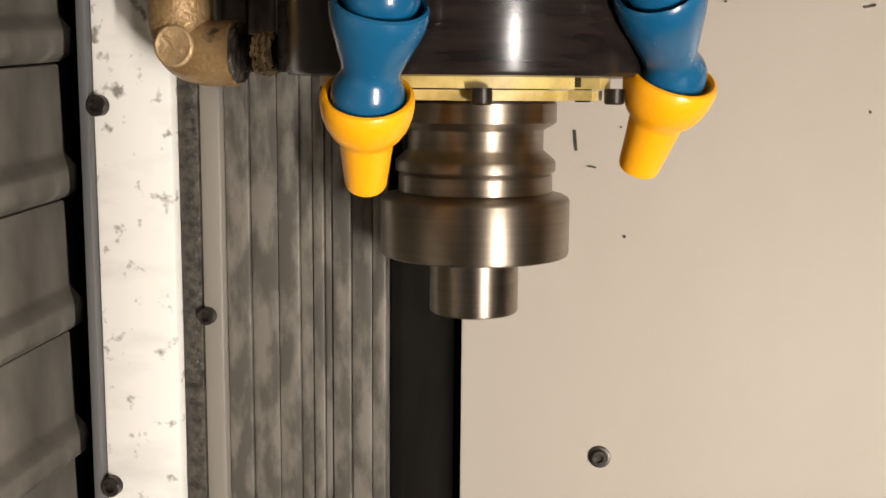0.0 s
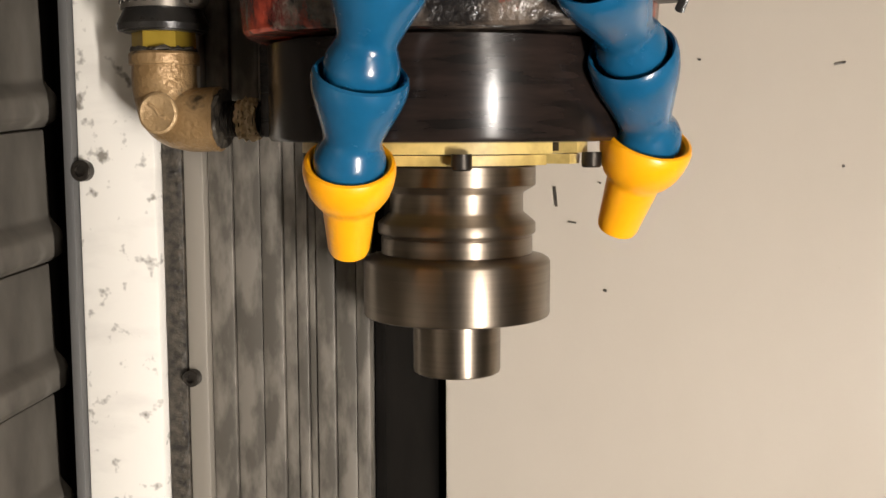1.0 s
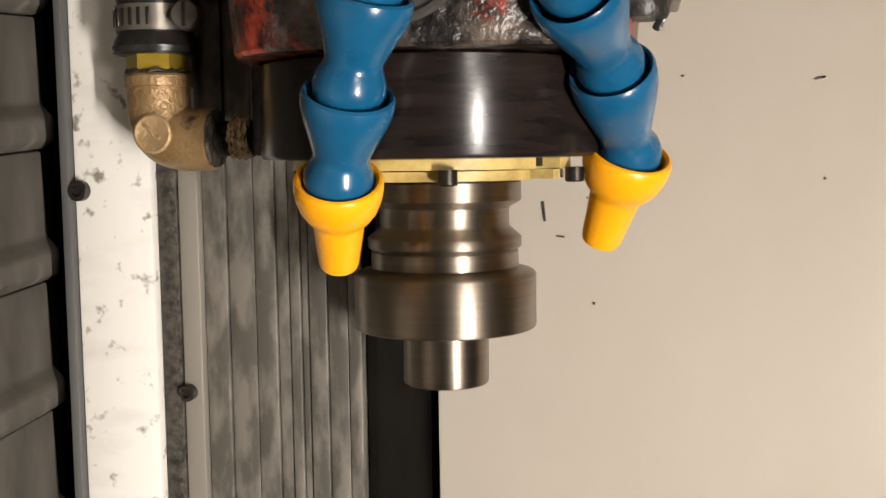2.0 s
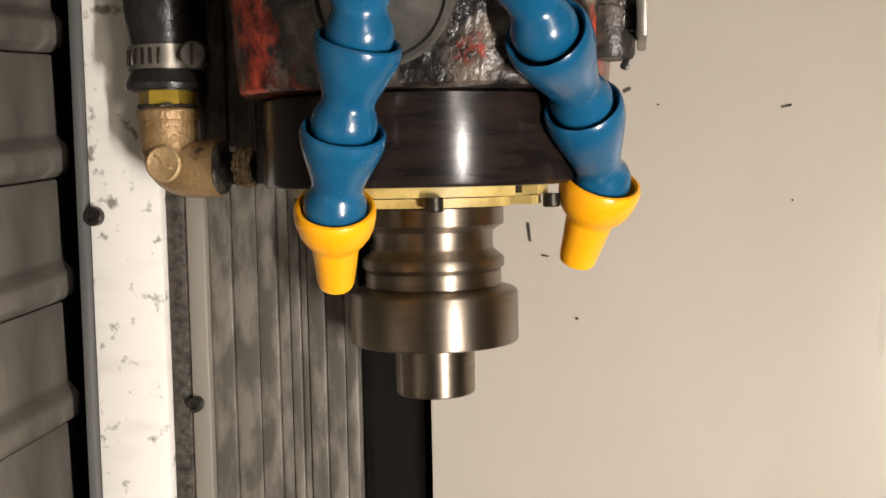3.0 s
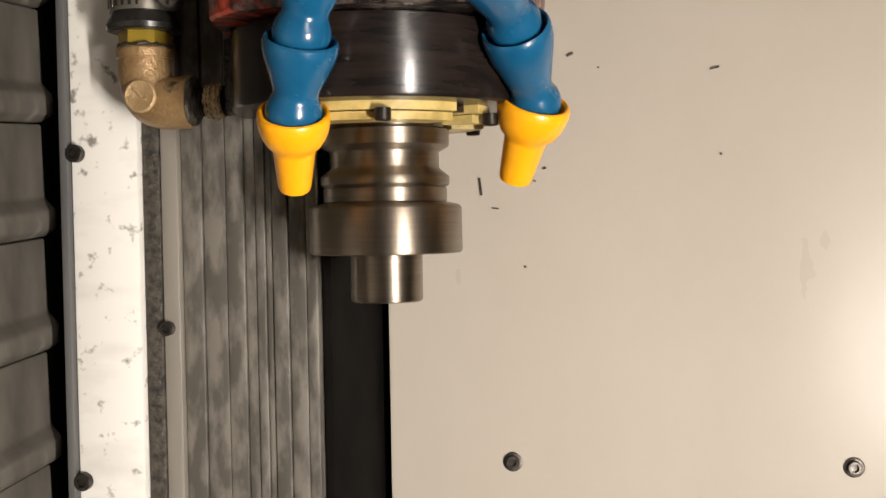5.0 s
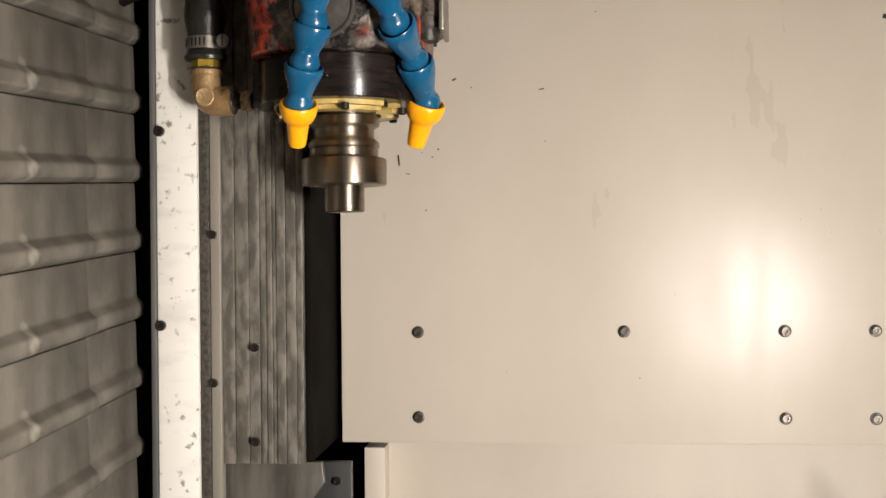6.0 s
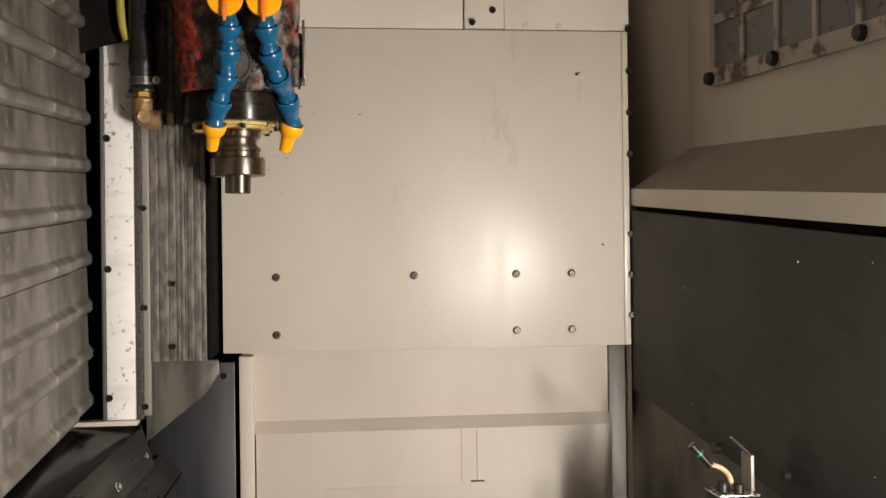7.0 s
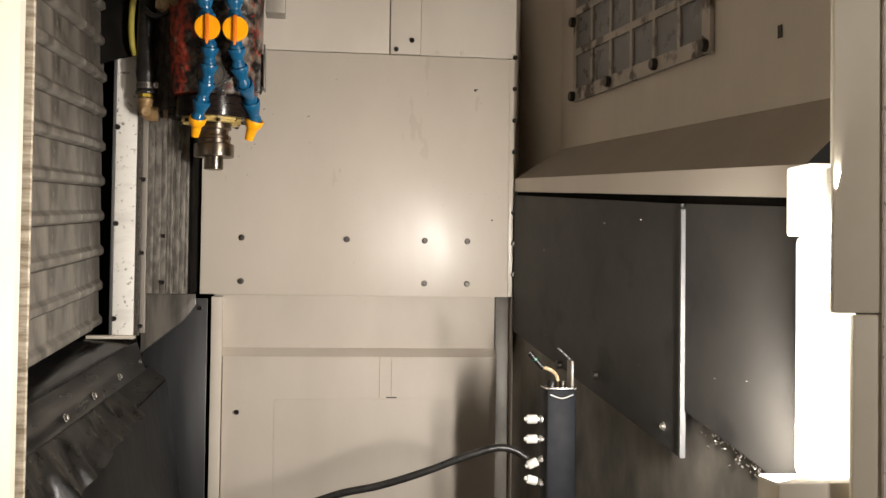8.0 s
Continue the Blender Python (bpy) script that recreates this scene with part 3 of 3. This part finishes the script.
for v in casting.verts:
    r = math.hypot(v.co.x, v.co.y)
    if r > 0.07:
        k = r / (abs(v.co.x) ** 3.2 + abs(v.co.y) ** 3.2) ** (1 / 3.2)
        v.co.x, v.co.y = v.co.x * k * (0.83 if v.co.x < 0 else 0.95), v.co.y * k * (0.93 if v.co.y < 0 else 1)
part("casting", casting, RED, spindle, "iron casting with worn red paint")
part("drive_ring", lathe([(0.034, 0.0900), (0.0500, 0.0902), (0.0500, 0.0940)], 64), BLACK_OXIDE, spindle)
for a0, a1 in ((196, 243), (246, 322), (338, 350), (20, 80), (100, 180)):
    bm = bmesh.new()
    for layer, (r, z0, z1) in enumerate(((0.0575, 0.0895, 0.0935), (0.0545, 0.0853, 0.0890))):
        ring = []
        k = max(6, int((a1 - a0) / 4))
        for i in range(k + 1):
            a = radians(a0 + (a1 - a0) * i / k)
            ring.append([(rr * math.cos(a), rr * math.sin(a), z) for rr, z in ((r, z0), (r, z1), (0.038, z1), (0.038, z0))])
        vs = [[bm.verts.new(p) for p in q] for q in ring]
        for q0, q1 in zip(vs, vs[1:]):
            for j in range(4):
                bm.faces.new((q0[j], q1[j], q1[(j + 1) % 4], q0[(j + 1) % 4]))
        bm.faces.new(vs[0])
        bm.faces.new(vs[-1][::-1])
    bmesh.ops.recalc_face_normals(bm, faces=bm.faces[:])
    part("gasket", bm, GASKET, spindle, "oily yellow gasket segment")
cap = screw_mesh(0.0037, 0.0058)
for a in (285, 225, 345, 45, 105, 165):
    ob = new("cap_screw", cap)
    ob.parent = spindle
    ob.matrix_basis = Matrix.Translation((0.0605 * math.cos(radians(a)), 0.0605 * math.sin(radians(a)), 0.0897)) @ pose(0, 0, 0, 180, 0, 0)
boss = pose(0.002, -0.078, 0.166, 90, 0, 0)
part("boss", lathe([(0.027, -0.01), (0.027, 0.004), (0.0255, 0.0065), (0.0238, 0.0065), (0.0225, 0.0035), (0.010, 0.0025), (0.0, 0.0025)], 56, boss), CAST, spindle, "round bare metal boss")
part("boss_rim", lathe([(0.0262, 0.003), (0.0275, 0.0062), (0.0266, 0.0078), (0.0248, 0.0076), (0.0242, 0.0058)], 56, boss), CLAMP, spindle, "bright rubbed rim of the boss")
part("side_block", box((0.070, -0.045, 0.152), (0.0945, 0.010, 0.215), 0.004), RED, spindle, "oily iron block")
part("side_plate", box((0.0946, -0.052, 0.150), (0.0985, 0.006, 0.230), 0.001), CLAMP, spindle, "bare grey side plate")
part("side_lug", lathe([(0.0, 0.0), (0.010, 0.0), (0.011, 0.002), (0.011, 0.020), (0.0, 0.020)], 24, pose(0.083, -0.036, 0.143)), CAST, spindle)
flake = tube([(0.0895, -0.030, 0.1400), (0.0920, -0.034, 0.1455), (0.0935, -0.036, 0.1505), (0.0985, -0.037, 0.1535)], 0.0016, 8, 6, vary=lambda t: 1.2 - t)
for v in flake.verts:
    v.co.y = -0.034 + (v.co.y + 0.034) * 0.35
part("swarf_flake", flake, RUBBER, spindle, "black oily flake of swarf")
part("pipe_block", box((-0.0800, 0.004, 0.0955), (-0.060, 0.034, 0.1345), 0.002), BLACK_OXIDE, spindle)
part("bracket", box((0.096, -0.03, 0.295), (0.133, 0.02, 0.50), 0.002), GREY_STRIP, spindle, "grey sheet bracket")
part("set_screw", lathe([(0.0, 0.0), (0.009, 0.0), (0.0095, 0.002), (0.0095, 0.016), (0.0, 0.017)], 24, pose(-0.062, -0.068, 0.296, 60, 0, -30)), BRASS, spindle, "oily brass plug")

holder = thing("tool_holder", "ground steel tool holder with collar and stub", "tool holder", at=(0, 0, TIP))
part("flange", lathe([(0.028, 0.049), (0.0305, 0.0492), (0.0305, 0.0555), (0.0300, 0.0562), (0.0314, 0.0572), (0.0318, 0.0577), (0.0318, 0.0612), (0.0314, 0.0618),
     (0.0270, 0.0655), (0.0268, 0.0662), (0.0268, 0.0727), (0.0271, 0.0735), (0.0313, 0.0760), (0.0318, 0.0765), (0.0318, 0.0838), (0.0312, 0.0846), (0.0292, 0.0848), (0.0290, 0.0905)], 128), STEEL, holder)
part("collar", lathe([(0.0, 0.0238), (0.0366, 0.0238), (0.0374, 0.0243), (0.0377, 0.0252), (0.0377, 0.0458), (0.0372, 0.0468), (0.0355, 0.0478), (0.030, 0.0490)], 128), STEEL, holder)
part("stub", lathe([(0.0, 0.0), (0.0166, 0.0), (0.0175, 0.0006), (0.0178, 0.0015), (0.0178, 0.0236)], 128), STEEL, holder)
part("insert", prism([(-0.004, 0.0165), (0.004, 0.0165), (0.005, 0.0237), (-0.005, 0.0237)], "y", 0.026, 0.036, 0.0006), STEEL, holder)


# ---- the coolant hoses ----
SEGMENT = [(0.0, -0.0117), (0.0052, -0.0105), (0.0092, -0.0078), (0.0117, -0.0040), (0.0125, 0.0), (0.0120, 0.0036), (0.0105, 0.0070), (0.0098, 0.0086),
           (0.0102, 0.0104), (0.0118, 0.0136), (0.0148, 0.0196), (0.0158, 0.0222), (0.0161, 0.0246), (0.0158, 0.0262), (0.0150, 0.0268), (0.0141, 0.0264),
           (0.0134, 0.0245), (0.0128, 0.0200), (0.0, 0.0190)]
NOZZLE = [(0.0, -0.0385), (0.0058, -0.0385), (0.0070, -0.0380), (0.0075, -0.0365), (0.0094, -0.0185), (0.0100, -0.0165), (0.0122, -0.0145), (0.0142, -0.0110), (0.0154, -0.0070),
          (0.0159, -0.0035), (0.0159, -0.0010), (0.0153, 0.0006), (0.0143, 0.0010), (0.0133, 0.0002), (0.0128, -0.0018), (0.0120, -0.0050), (0.0, -0.0120)]


def coolant_hose(balls, tip, valve_at, label, size=1.0):
    """A ball-jointed hose: the nozzle hangs on the lowest ball, a valve sits at the given joint."""
    base = Vector(balls[0])
    hose = thing("coolant_hose", label, "coolant hose", "coolant hoses", at=base)
    pts = [Vector(b) - base for b in balls]
    d = (Vector(tip) - base).normalized()
    part("nozzle", lathe([(r * size, z * size) for r, z in NOZZLE], 56, aim((0, 0, 0), -d)), ORANGE, hose, "orange plastic nozzle")
    for i, (a, b) in enumerate(zip(pts, pts[1:])):
        ln = (b - a).length
        prof = [(r, z if z < 0.008 else 0.008 + (z - 0.008) * (ln - 0.010) / 0.0185) for r, z in SEGMENT]
        part("segment", lathe(prof, 56, aim(a, b)), BLUE, hose, "blue plastic ball joint segment")
        if i == valve_at:
            mid = (a + b) / 2
            knob = part("valve_knob", lathe([(0.0, 0.0), (0.0105, 0.0), (0.0105, 0.012), (0.0215, 0.013), (0.0225, 0.0145), (0.0225, 0.0195), (0.0215, 0.021), (0.0, 0.0212)], 48,
                        Matrix.Translation(mid) @ pose(0, 0, 0, 90, 0, 0)), ORANGE, hose, "round orange valve knob")
            part("grip", prism([(mid.x - 0.0035, mid.z + 0.0225), (mid.x + 0.0035, mid.z + 0.0225), (mid.x + 0.0035, mid.z - 0.021), (mid.x + 0.001, mid.z - 0.030), (mid.x - 0.002, mid.z - 0.030), (mid.x - 0.0035, mid.z - 0.021)],
                 "y", mid.y - 0.0265, mid.y - 0.0213, 0.0008), ORANGE_GRIP, knob)
    return hose


coolant_hose([(-0.024, -0.075, 1.287), (-0.0155, -0.090, 1.3180), (-0.0060, -0.101, 1.3490), (-0.0025, -0.111, 1.3800), (-0.0010, -0.120, 1.4090), (-0.0070, -0.133, 1.464), (-0.011, -0.138, 1.492), (-0.015, -0.142, 1.522), (-0.02, -0.145, 1.552)],
             (-0.031, -0.052, 1.251), 4, "blue jointed coolant hose, orange nozzle hanging straight down")
coolant_hose([(0.0755, -0.012, 1.2945), (0.0690, -0.045, 1.3265), (0.058, -0.086, 1.35), (0.0490, -0.105, 1.3790), (0.0455, -0.118, 1.4090), (0.0430, -0.131, 1.464), (0.041, -0.136, 1.492), (0.039, -0.140, 1.522), (0.038, -0.143, 1.552)],
             (0.0625, 0.008, 1.2555), 4, "blue jointed coolant hose, orange nozzle slanting inwards", 1.09)

# ---- the coolant pipe at the side ----
EX, EY, EZ = -0.1290, 0.012, 1.3066
pipe = thing("pipe_elbow", "cast bronze pipe elbow screwed into the spindle head", "pipe elbow", at=(EX, EY, EZ))
bm = tube([(0.0, 0, 0.0245), (0.0, 0, 0.010), (0.0035, 0, -0.0005), (0.012, 0, -0.0035), (0.022, 0, -0.0035)], 0.0137, 32, 10)
part("body", bm, BRASS, pipe, "oily cast bronze elbow")
part("collar", lathe([(0.011, 0.0), (0.0148, 0.0005), (0.0150, 0.005), (0.0143, 0.006), (0.011, 0.006)], 40, pose(0, 0, 0.0190)), BRASS, pipe)
part("collar", lathe([(0.010, 0.0), (0.0136, 0.0008), (0.0138, 0.007), (0.0126, 0.0078), (0.008, 0.0078)], 40, pose(0.0175, 0, -0.0035, 0, 90, 0)), BRASS, pipe)
part("emblem", lathe([(0.0, 0.0), (0.0086, 0.0), (0.0086, 0.0013), (0.0076, 0.0019), (0.0064, 0.0012), (0.0, 0.0012)], 36, pose(0.003, -0.0135, -0.001, 90, 0, 0)), EMBLEM, pipe, "rubbed raised emblem")
part("emblem_bar", tube([(-0.0005, -0.0151, 0.0025), (0.0020, -0.0152, 0.0010), (0.0040, -0.0152, -0.0022), (0.0065, -0.0151, -0.0030)], 0.0008, 8, 5), EMBLEM, pipe)
nip = [(0.0065, 0.0)]
for k in range(14):
    nip += [(0.0078, 0.0008 + k * 0.0016), (0.0068, 0.0016 + k * 0.0016)]
part("nipple", lathe(nip, 32, pose(0.0250, 0, -0.0035, 0, 90, 0)), SCREW, pipe, "dark threaded nipple")


def rough_ring(r, h, m):
    """A lumpy ring of grime."""
    bm = lathe([(r * 0.6, 0.0), (r, 0.0003), (r * 1.03, h * 0.5), (r, h), (r * 0.6, h)], 44, m)
    for v in bm.verts:
        v.co += 0.0014 * Vector((noise.noise(v.co * 300), noise.noise(v.co * 300 + Vector((7, 0, 0))), noise.noise(v.co * 300 + Vector((0, 7, 0)))))
    return bm


rag = lathe([(0.0070, 0.0), (0.0084, 0.0008), (0.0078, 0.0022), (0.0092, 0.0036), (0.0082, 0.0050), (0.0094, 0.0064), (0.0084, 0.0078), (0.0088, 0.0090), (0.0070, 0.0098)], 64, pose(0.0325, 0.0, -0.0035, 0, 90, 6))
for v in rag.verts:
    v.co += 0.0013 * Vector((noise.noise(v.co * 650), noise.noise(v.co * 650 + Vector((9, 0, 0))), noise.noise(v.co * 650 + Vector((0, 9, 0)))))
part("thread_tape", rag, TAPE, pipe, "frayed tan thread tape")
part("grime_ring", rough_ring(0.0122, 0.0022, pose(0.0249, 0, -0.0035, 0, 90, 0)), GRIT, pipe, "black oily grime round the joint")
part("grime_ring", rough_ring(0.0138, 0.0018, pose(0.0, 0, 0.0250)), GRIT, pipe)
part("nut", lathe([(0.009, 0.0), (0.0135, 0.0005), (0.0135, 0.0070), (0.009, 0.0075)], 6, pose(0, 0, 0.0262, 0, 0, 15)), BRASS_BRIGHT, pipe, "brass hexagon nut")
hose = thing("rubber_hose", "black rubber hose held by a steel clamp", "hose", at=(EX, EY, EZ))
part("hose_body", tube([(0, 0, 0.0332), (0, 0, 0.052), (-0.0005, 0, 0.075), (-0.001, 0, 0.11), (-0.001, 0.0, 0.16), (0.001, 0.0, 0.22), (0.004, 0.002, 0.40)], 0.0168, 32, 10,
     vary=lambda t: 1.0 + 0.12 * math.exp(-((t - 0.33) / 0.07) ** 2) - 0.03 * math.exp(-((t - 0.16) / 0.06) ** 2)), RUBBER, hose)
part("hose_lip", lathe([(0.012, 0.0), (0.0188, 0.0005), (0.0195, 0.003), (0.0168, 0.0085), (0.0165, 0.010)], 36, pose(0, 0, 0.0334)), RUBBER, hose)
part("clamp_band", lathe([(0.0166, 0.0), (0.0176, 0.0), (0.0176, 0.0110), (0.0166, 0.0110)], 40, pose(0, 0, 0.0430)), CLAMP, hose, "slotted steel hose clamp")
for k in range(7):
    a = radians(205 + k * 13)
    part("clamp_slot", box((-0.0008, -0.0008, 0.0), (0.0008, 0.0008, 0.0075), 0.0003), SCREW, hose, m=Matrix.Translation((0.0173 * math.cos(a), 0.0173 * math.sin(a), 0.0449)) @ Matrix.Rotation(a, 4, "Z"))
drum = part("clamp_screw", lathe([(0.0, 0.0), (0.0062, 0.0), (0.0062, 0.010), (0.0054, 0.011), (0.0, 0.011)], 28, pose(0.0195, -0.0095, 0.0482, 90, 0, 12)), CLAMP, hose, "slotted clamp screw")
part("slot", box((-0.0006, -0.0010, -0.0052), (0.0006, 0.0006, 0.0052)), SCREW, drum, m=pose(0.0217, -0.0205, 0.0482))

cable = thing("yellow_hose", "olive yellow hose hanging behind the spindle", "hose", at=(-0.155, 0.012, 1.432))
part("hose_body", tube([(0.006, 0, -0.02), (0.0, 0, 0.0), (-0.003, 0, 0.04), (0.001, 0, 0.10), (0.010, 0.0, 0.20)], 0.0058, 18, 8), YELLOW, cable)
knot = thing("cable_loop", "oily loop of clear chain and cable", "cable", at=(-0.10, 0.0, 1.49))
part("loop", tube([(-0.03, -0.02, 0.005), (-0.012, -0.03, -0.010), (0.012, -0.034, -0.006), (0.02, -0.02, 0.012)], 0.0045, 12, 8), RUBBER, knot)
part("pear_grip", lathe([(0.0, -0.018), (0.012, -0.014), (0.016, -0.004), (0.014, 0.010), (0.008, 0.022), (0.0, 0.026)], 28, pose(0.006, -0.02, 0.016, 0, 20, 0)), TAPE, knot)

# ---- the valve block by the side wall ----
block = thing("manifold", "dark upright manifold box with white fittings", "manifold", at=(0.6115, -0.235, 0.305))
part("body", box((-0.0255, -0.025, 0.0), (0.0255, 0.025, 0.508), 0.003), DARK_BLUE, block, "dark blue steel channel")
part("rim", box((-0.0262, -0.0258, 0.5085), (0.0262, 0.0258, 0.5115), 0.0008), CHROME, block)
part("backplate", box((0.0195, -0.012, 0.512), (0.0240, 0.020, 0.556), 0.001), GREY_STRIP, block)
FITTING = [(0.0, 0.0), (0.0060, 0.0), (0.0064, 0.001), (0.0064, 0.0075), (0.0058, 0.0085), (0.0036, 0.0090), (0.0036, 0.0120)]
SLEEVE = [(0.0034, 0.0120), (0.0066, 0.0125), (0.0076, 0.0140), (0.0076, 0.0285), (0.0068, 0.0305), (0.0040, 0.0308), (0.0034, 0.0350), (0.0, 0.0350)]
for z, tilt in ((0.456, 0), (0.422, 0), (0.389, 24), (0.346, -16)):
    at = pose(-0.0258, -0.005, z, 0, -90 - tilt, 0)
    fit = part("fitting", lathe(FITTING, 6, at), CHROME, block, "bright metal hose fitting")
    part("sleeve", lathe(SLEEVE, 24, at), PALE_PLASTIC, fit, "white plastic sleeve")
part("cable_tie", tube([(-0.020, -0.0262, 0.500), (0.0, -0.0268, 0.494), (0.020, -0.0262, 0.500)], 0.0009, 8, 6), PALE_PLASTIC, block, "pale cable tie")
part("arm", tube([(-0.002, 0.0, 0.5775), (0.012, 0.0, 0.5655), (0.022, 0.0, 0.5555)], 0.0022, 10, 4), RUBBER, block, "thin black arm")
part("gland", lathe([(0.0, 0.0), (0.0085, 0.0), (0.0085, 0.008), (0.006, 0.012), (0.0, 0.013)], 20, pose(-0.012, 0.0, 0.5118)), RUBBER, block, "black cable gland")
part("gland", lathe([(0.0, 0.0), (0.006, 0.0), (0.006, 0.010), (0.0, 0.011)], 18, pose(0.004, -0.012, 0.5118)), SCREW, block)
line = thing("air_hose", "black air hose sagging from the manifold", "hose", at=(0.553, -0.240, 0.694))
part("hose_body", tube([(0.003, 0.0, 0.0), (-0.02, 0.0, 0.014), (-0.05, 0.0, 0.018), (-0.10, 0.0, 0.005), (-0.175, 0.0, -0.022), (-0.25, 0.0, -0.044), (-0.34, 0, -0.064), (-0.46, 0, -0.12), (-0.5, 0.0, -0.30), (-0.48, 0, -0.48)], 0.0065, 16, 10), RUBBER, line)
sensor = thing("sensor_cable", "green and black connector on a pale cable", "cable", at=(0.590, -0.235, 0.8465))
part("plug", tube([(-0.030, 0, 0.028), (-0.020, 0, 0.017), (-0.006, 0.0, 0.002)], 0.0052, 14, 4), RUBBER, sensor)
part("collar", lathe([(0.0, 0.0), (0.0061, 0.0), (0.0061, 0.0025), (0.0, 0.0025)], 18, aim((-0.019, 0, 0.016), (-0.03, 0, 0.028))), GREEN, sensor, "green connector collar")
part("lead", tube([(-0.008, 0.0, 0.004), (0.008, 0.0, -0.002), (0.018, 0.0, -0.012), (0.022, 0.0, -0.0283)], 0.0032, 12, 6), TAPE, sensor, "pale cable")

# ---- small marks on the panels ----
bm = bmesh.new()
rng = random.Random(4)


def chip(x, z, w, h, turn, y=PY - 0.0006):
    m = Matrix.Translation((x, y, z)) @ Matrix.Rotation(radians(turn), 4, "Y") @ Matrix.Diagonal((w, 0.0011, h, 1))
    bmesh.ops.create_cube(bm, size=1, matrix=m)


for c in ((0.0255, 1.261, 0.0014, 0.0115, -6), (0.035, 1.2465, 0.0045, 0.0008, 8), (0.176, 1.333, 0.0055, 0.0011, -12), (0.178, 1.3334, 0.002, 0.0008, -30),
          (0.061, 1.264, 0.0019, 0.0012, 20), (0.0675, 1.272, 0.0022, 0.0013, -20), (0.054, 1.208, 0.0014, 0.0014, 0), (0.103, 1.336, 0.0015, 0.001, 0),
          (0.525, 1.399, 0.005, 0.0045, 15), (0.529, 1.401, 0.004, 0.002, -20), (0.564, 1.125, 0.0035, 0.003, 40), (0.085, 1.345, 0.0045, 0.0016, -24)):
    chip(*c)
for k in range(7):
    chip(rng.uniform(0.0, 0.58), rng.uniform(0.99, 1.45), rng.uniform(0.0006, 0.0014), rng.uniform(0.0005, 0.0012), rng.uniform(0, 90))
tagged(part("metal_chips", bm, WASHER, smooth=False), "tiny dark metal chips stuck to the cream panel", "metal chips", "", "stuff")
bm = bmesh.new()
for k in range(14):
    chip(rng.gauss(0.50, 0.06), rng.gauss(1.178, 0.012), rng.uniform(0.0006, 0.0016), rng.uniform(0.0003, 0.0006), rng.uniform(-12, 12), PY - 0.0004)
for k in range(9):
    y = rng.uniform(-0.8, 0.1)
    m = Matrix.Translation((side(y, -0.0012), y, rng.uniform(0.86, 1.10))) @ Matrix.Diagonal((0.001, rng.uniform(0.002, 0.005), rng.uniform(0.0008, 0.0016), 1))
    bmesh.ops.create_cube(bm, size=1, matrix=m)
tagged(part("bright_chips", bm, CHROME, smooth=False), "bright swarf and droplets on the panels", "metal chips", "", "stuff")
stain = thing("rust_run", "thin brown rust runs on the lower panel", "stain", "", "structure", at=(0.345, PY + 0.0056, 0.80))
part("streak", box((-0.0140, -0.0003, -0.049), (-0.0124, 0.0004, 0.036), 0.0003), RUST, stain, smooth=False)
part("streak", box((0.0108, -0.0003, -0.046), (0.0124, 0.0004, 0.034), 0.0003), RUST, stain, smooth=False)
part("slot", box((0.001, -0.0006, -0.0495), (0.023, 0.0004, -0.047), 0.0003), SCREW, stain, smooth=False)
slab("panel_pressing", (0.115, PY + 0.0050, 0.30), (0.565, PY + 0.0066, 0.748), MATTE, "faint raised field of the lower panel", 0.0009)


# ---- wet swarf and oil on the side wall ----
bm = bmesh.new()
for k in range(150):
    s = rng.random() ** 0.7
    y = -0.60 - 0.25 * s
    z = 0.812 - 0.062 * s - abs(rng.gauss(0, 0.010))
    m = Matrix.Translation((side(y, 0.0085 - rng.uniform(0, 0.004)), y, z)) @ Euler([rng.uniform(0, 3) for _ in range(3)]).to_matrix().to_4x4() @ Matrix.Diagonal((0.0015, rng.uniform(0.0015, 0.005), rng.uniform(0.001, 0.003), 1))
    bmesh.ops.create_cube(bm, size=1, matrix=m)
tagged(part("wet_swarf", bm, CLAMP, smooth=False), "wet metal swarf caked under the guard plate", "metal chips", "", "stuff")
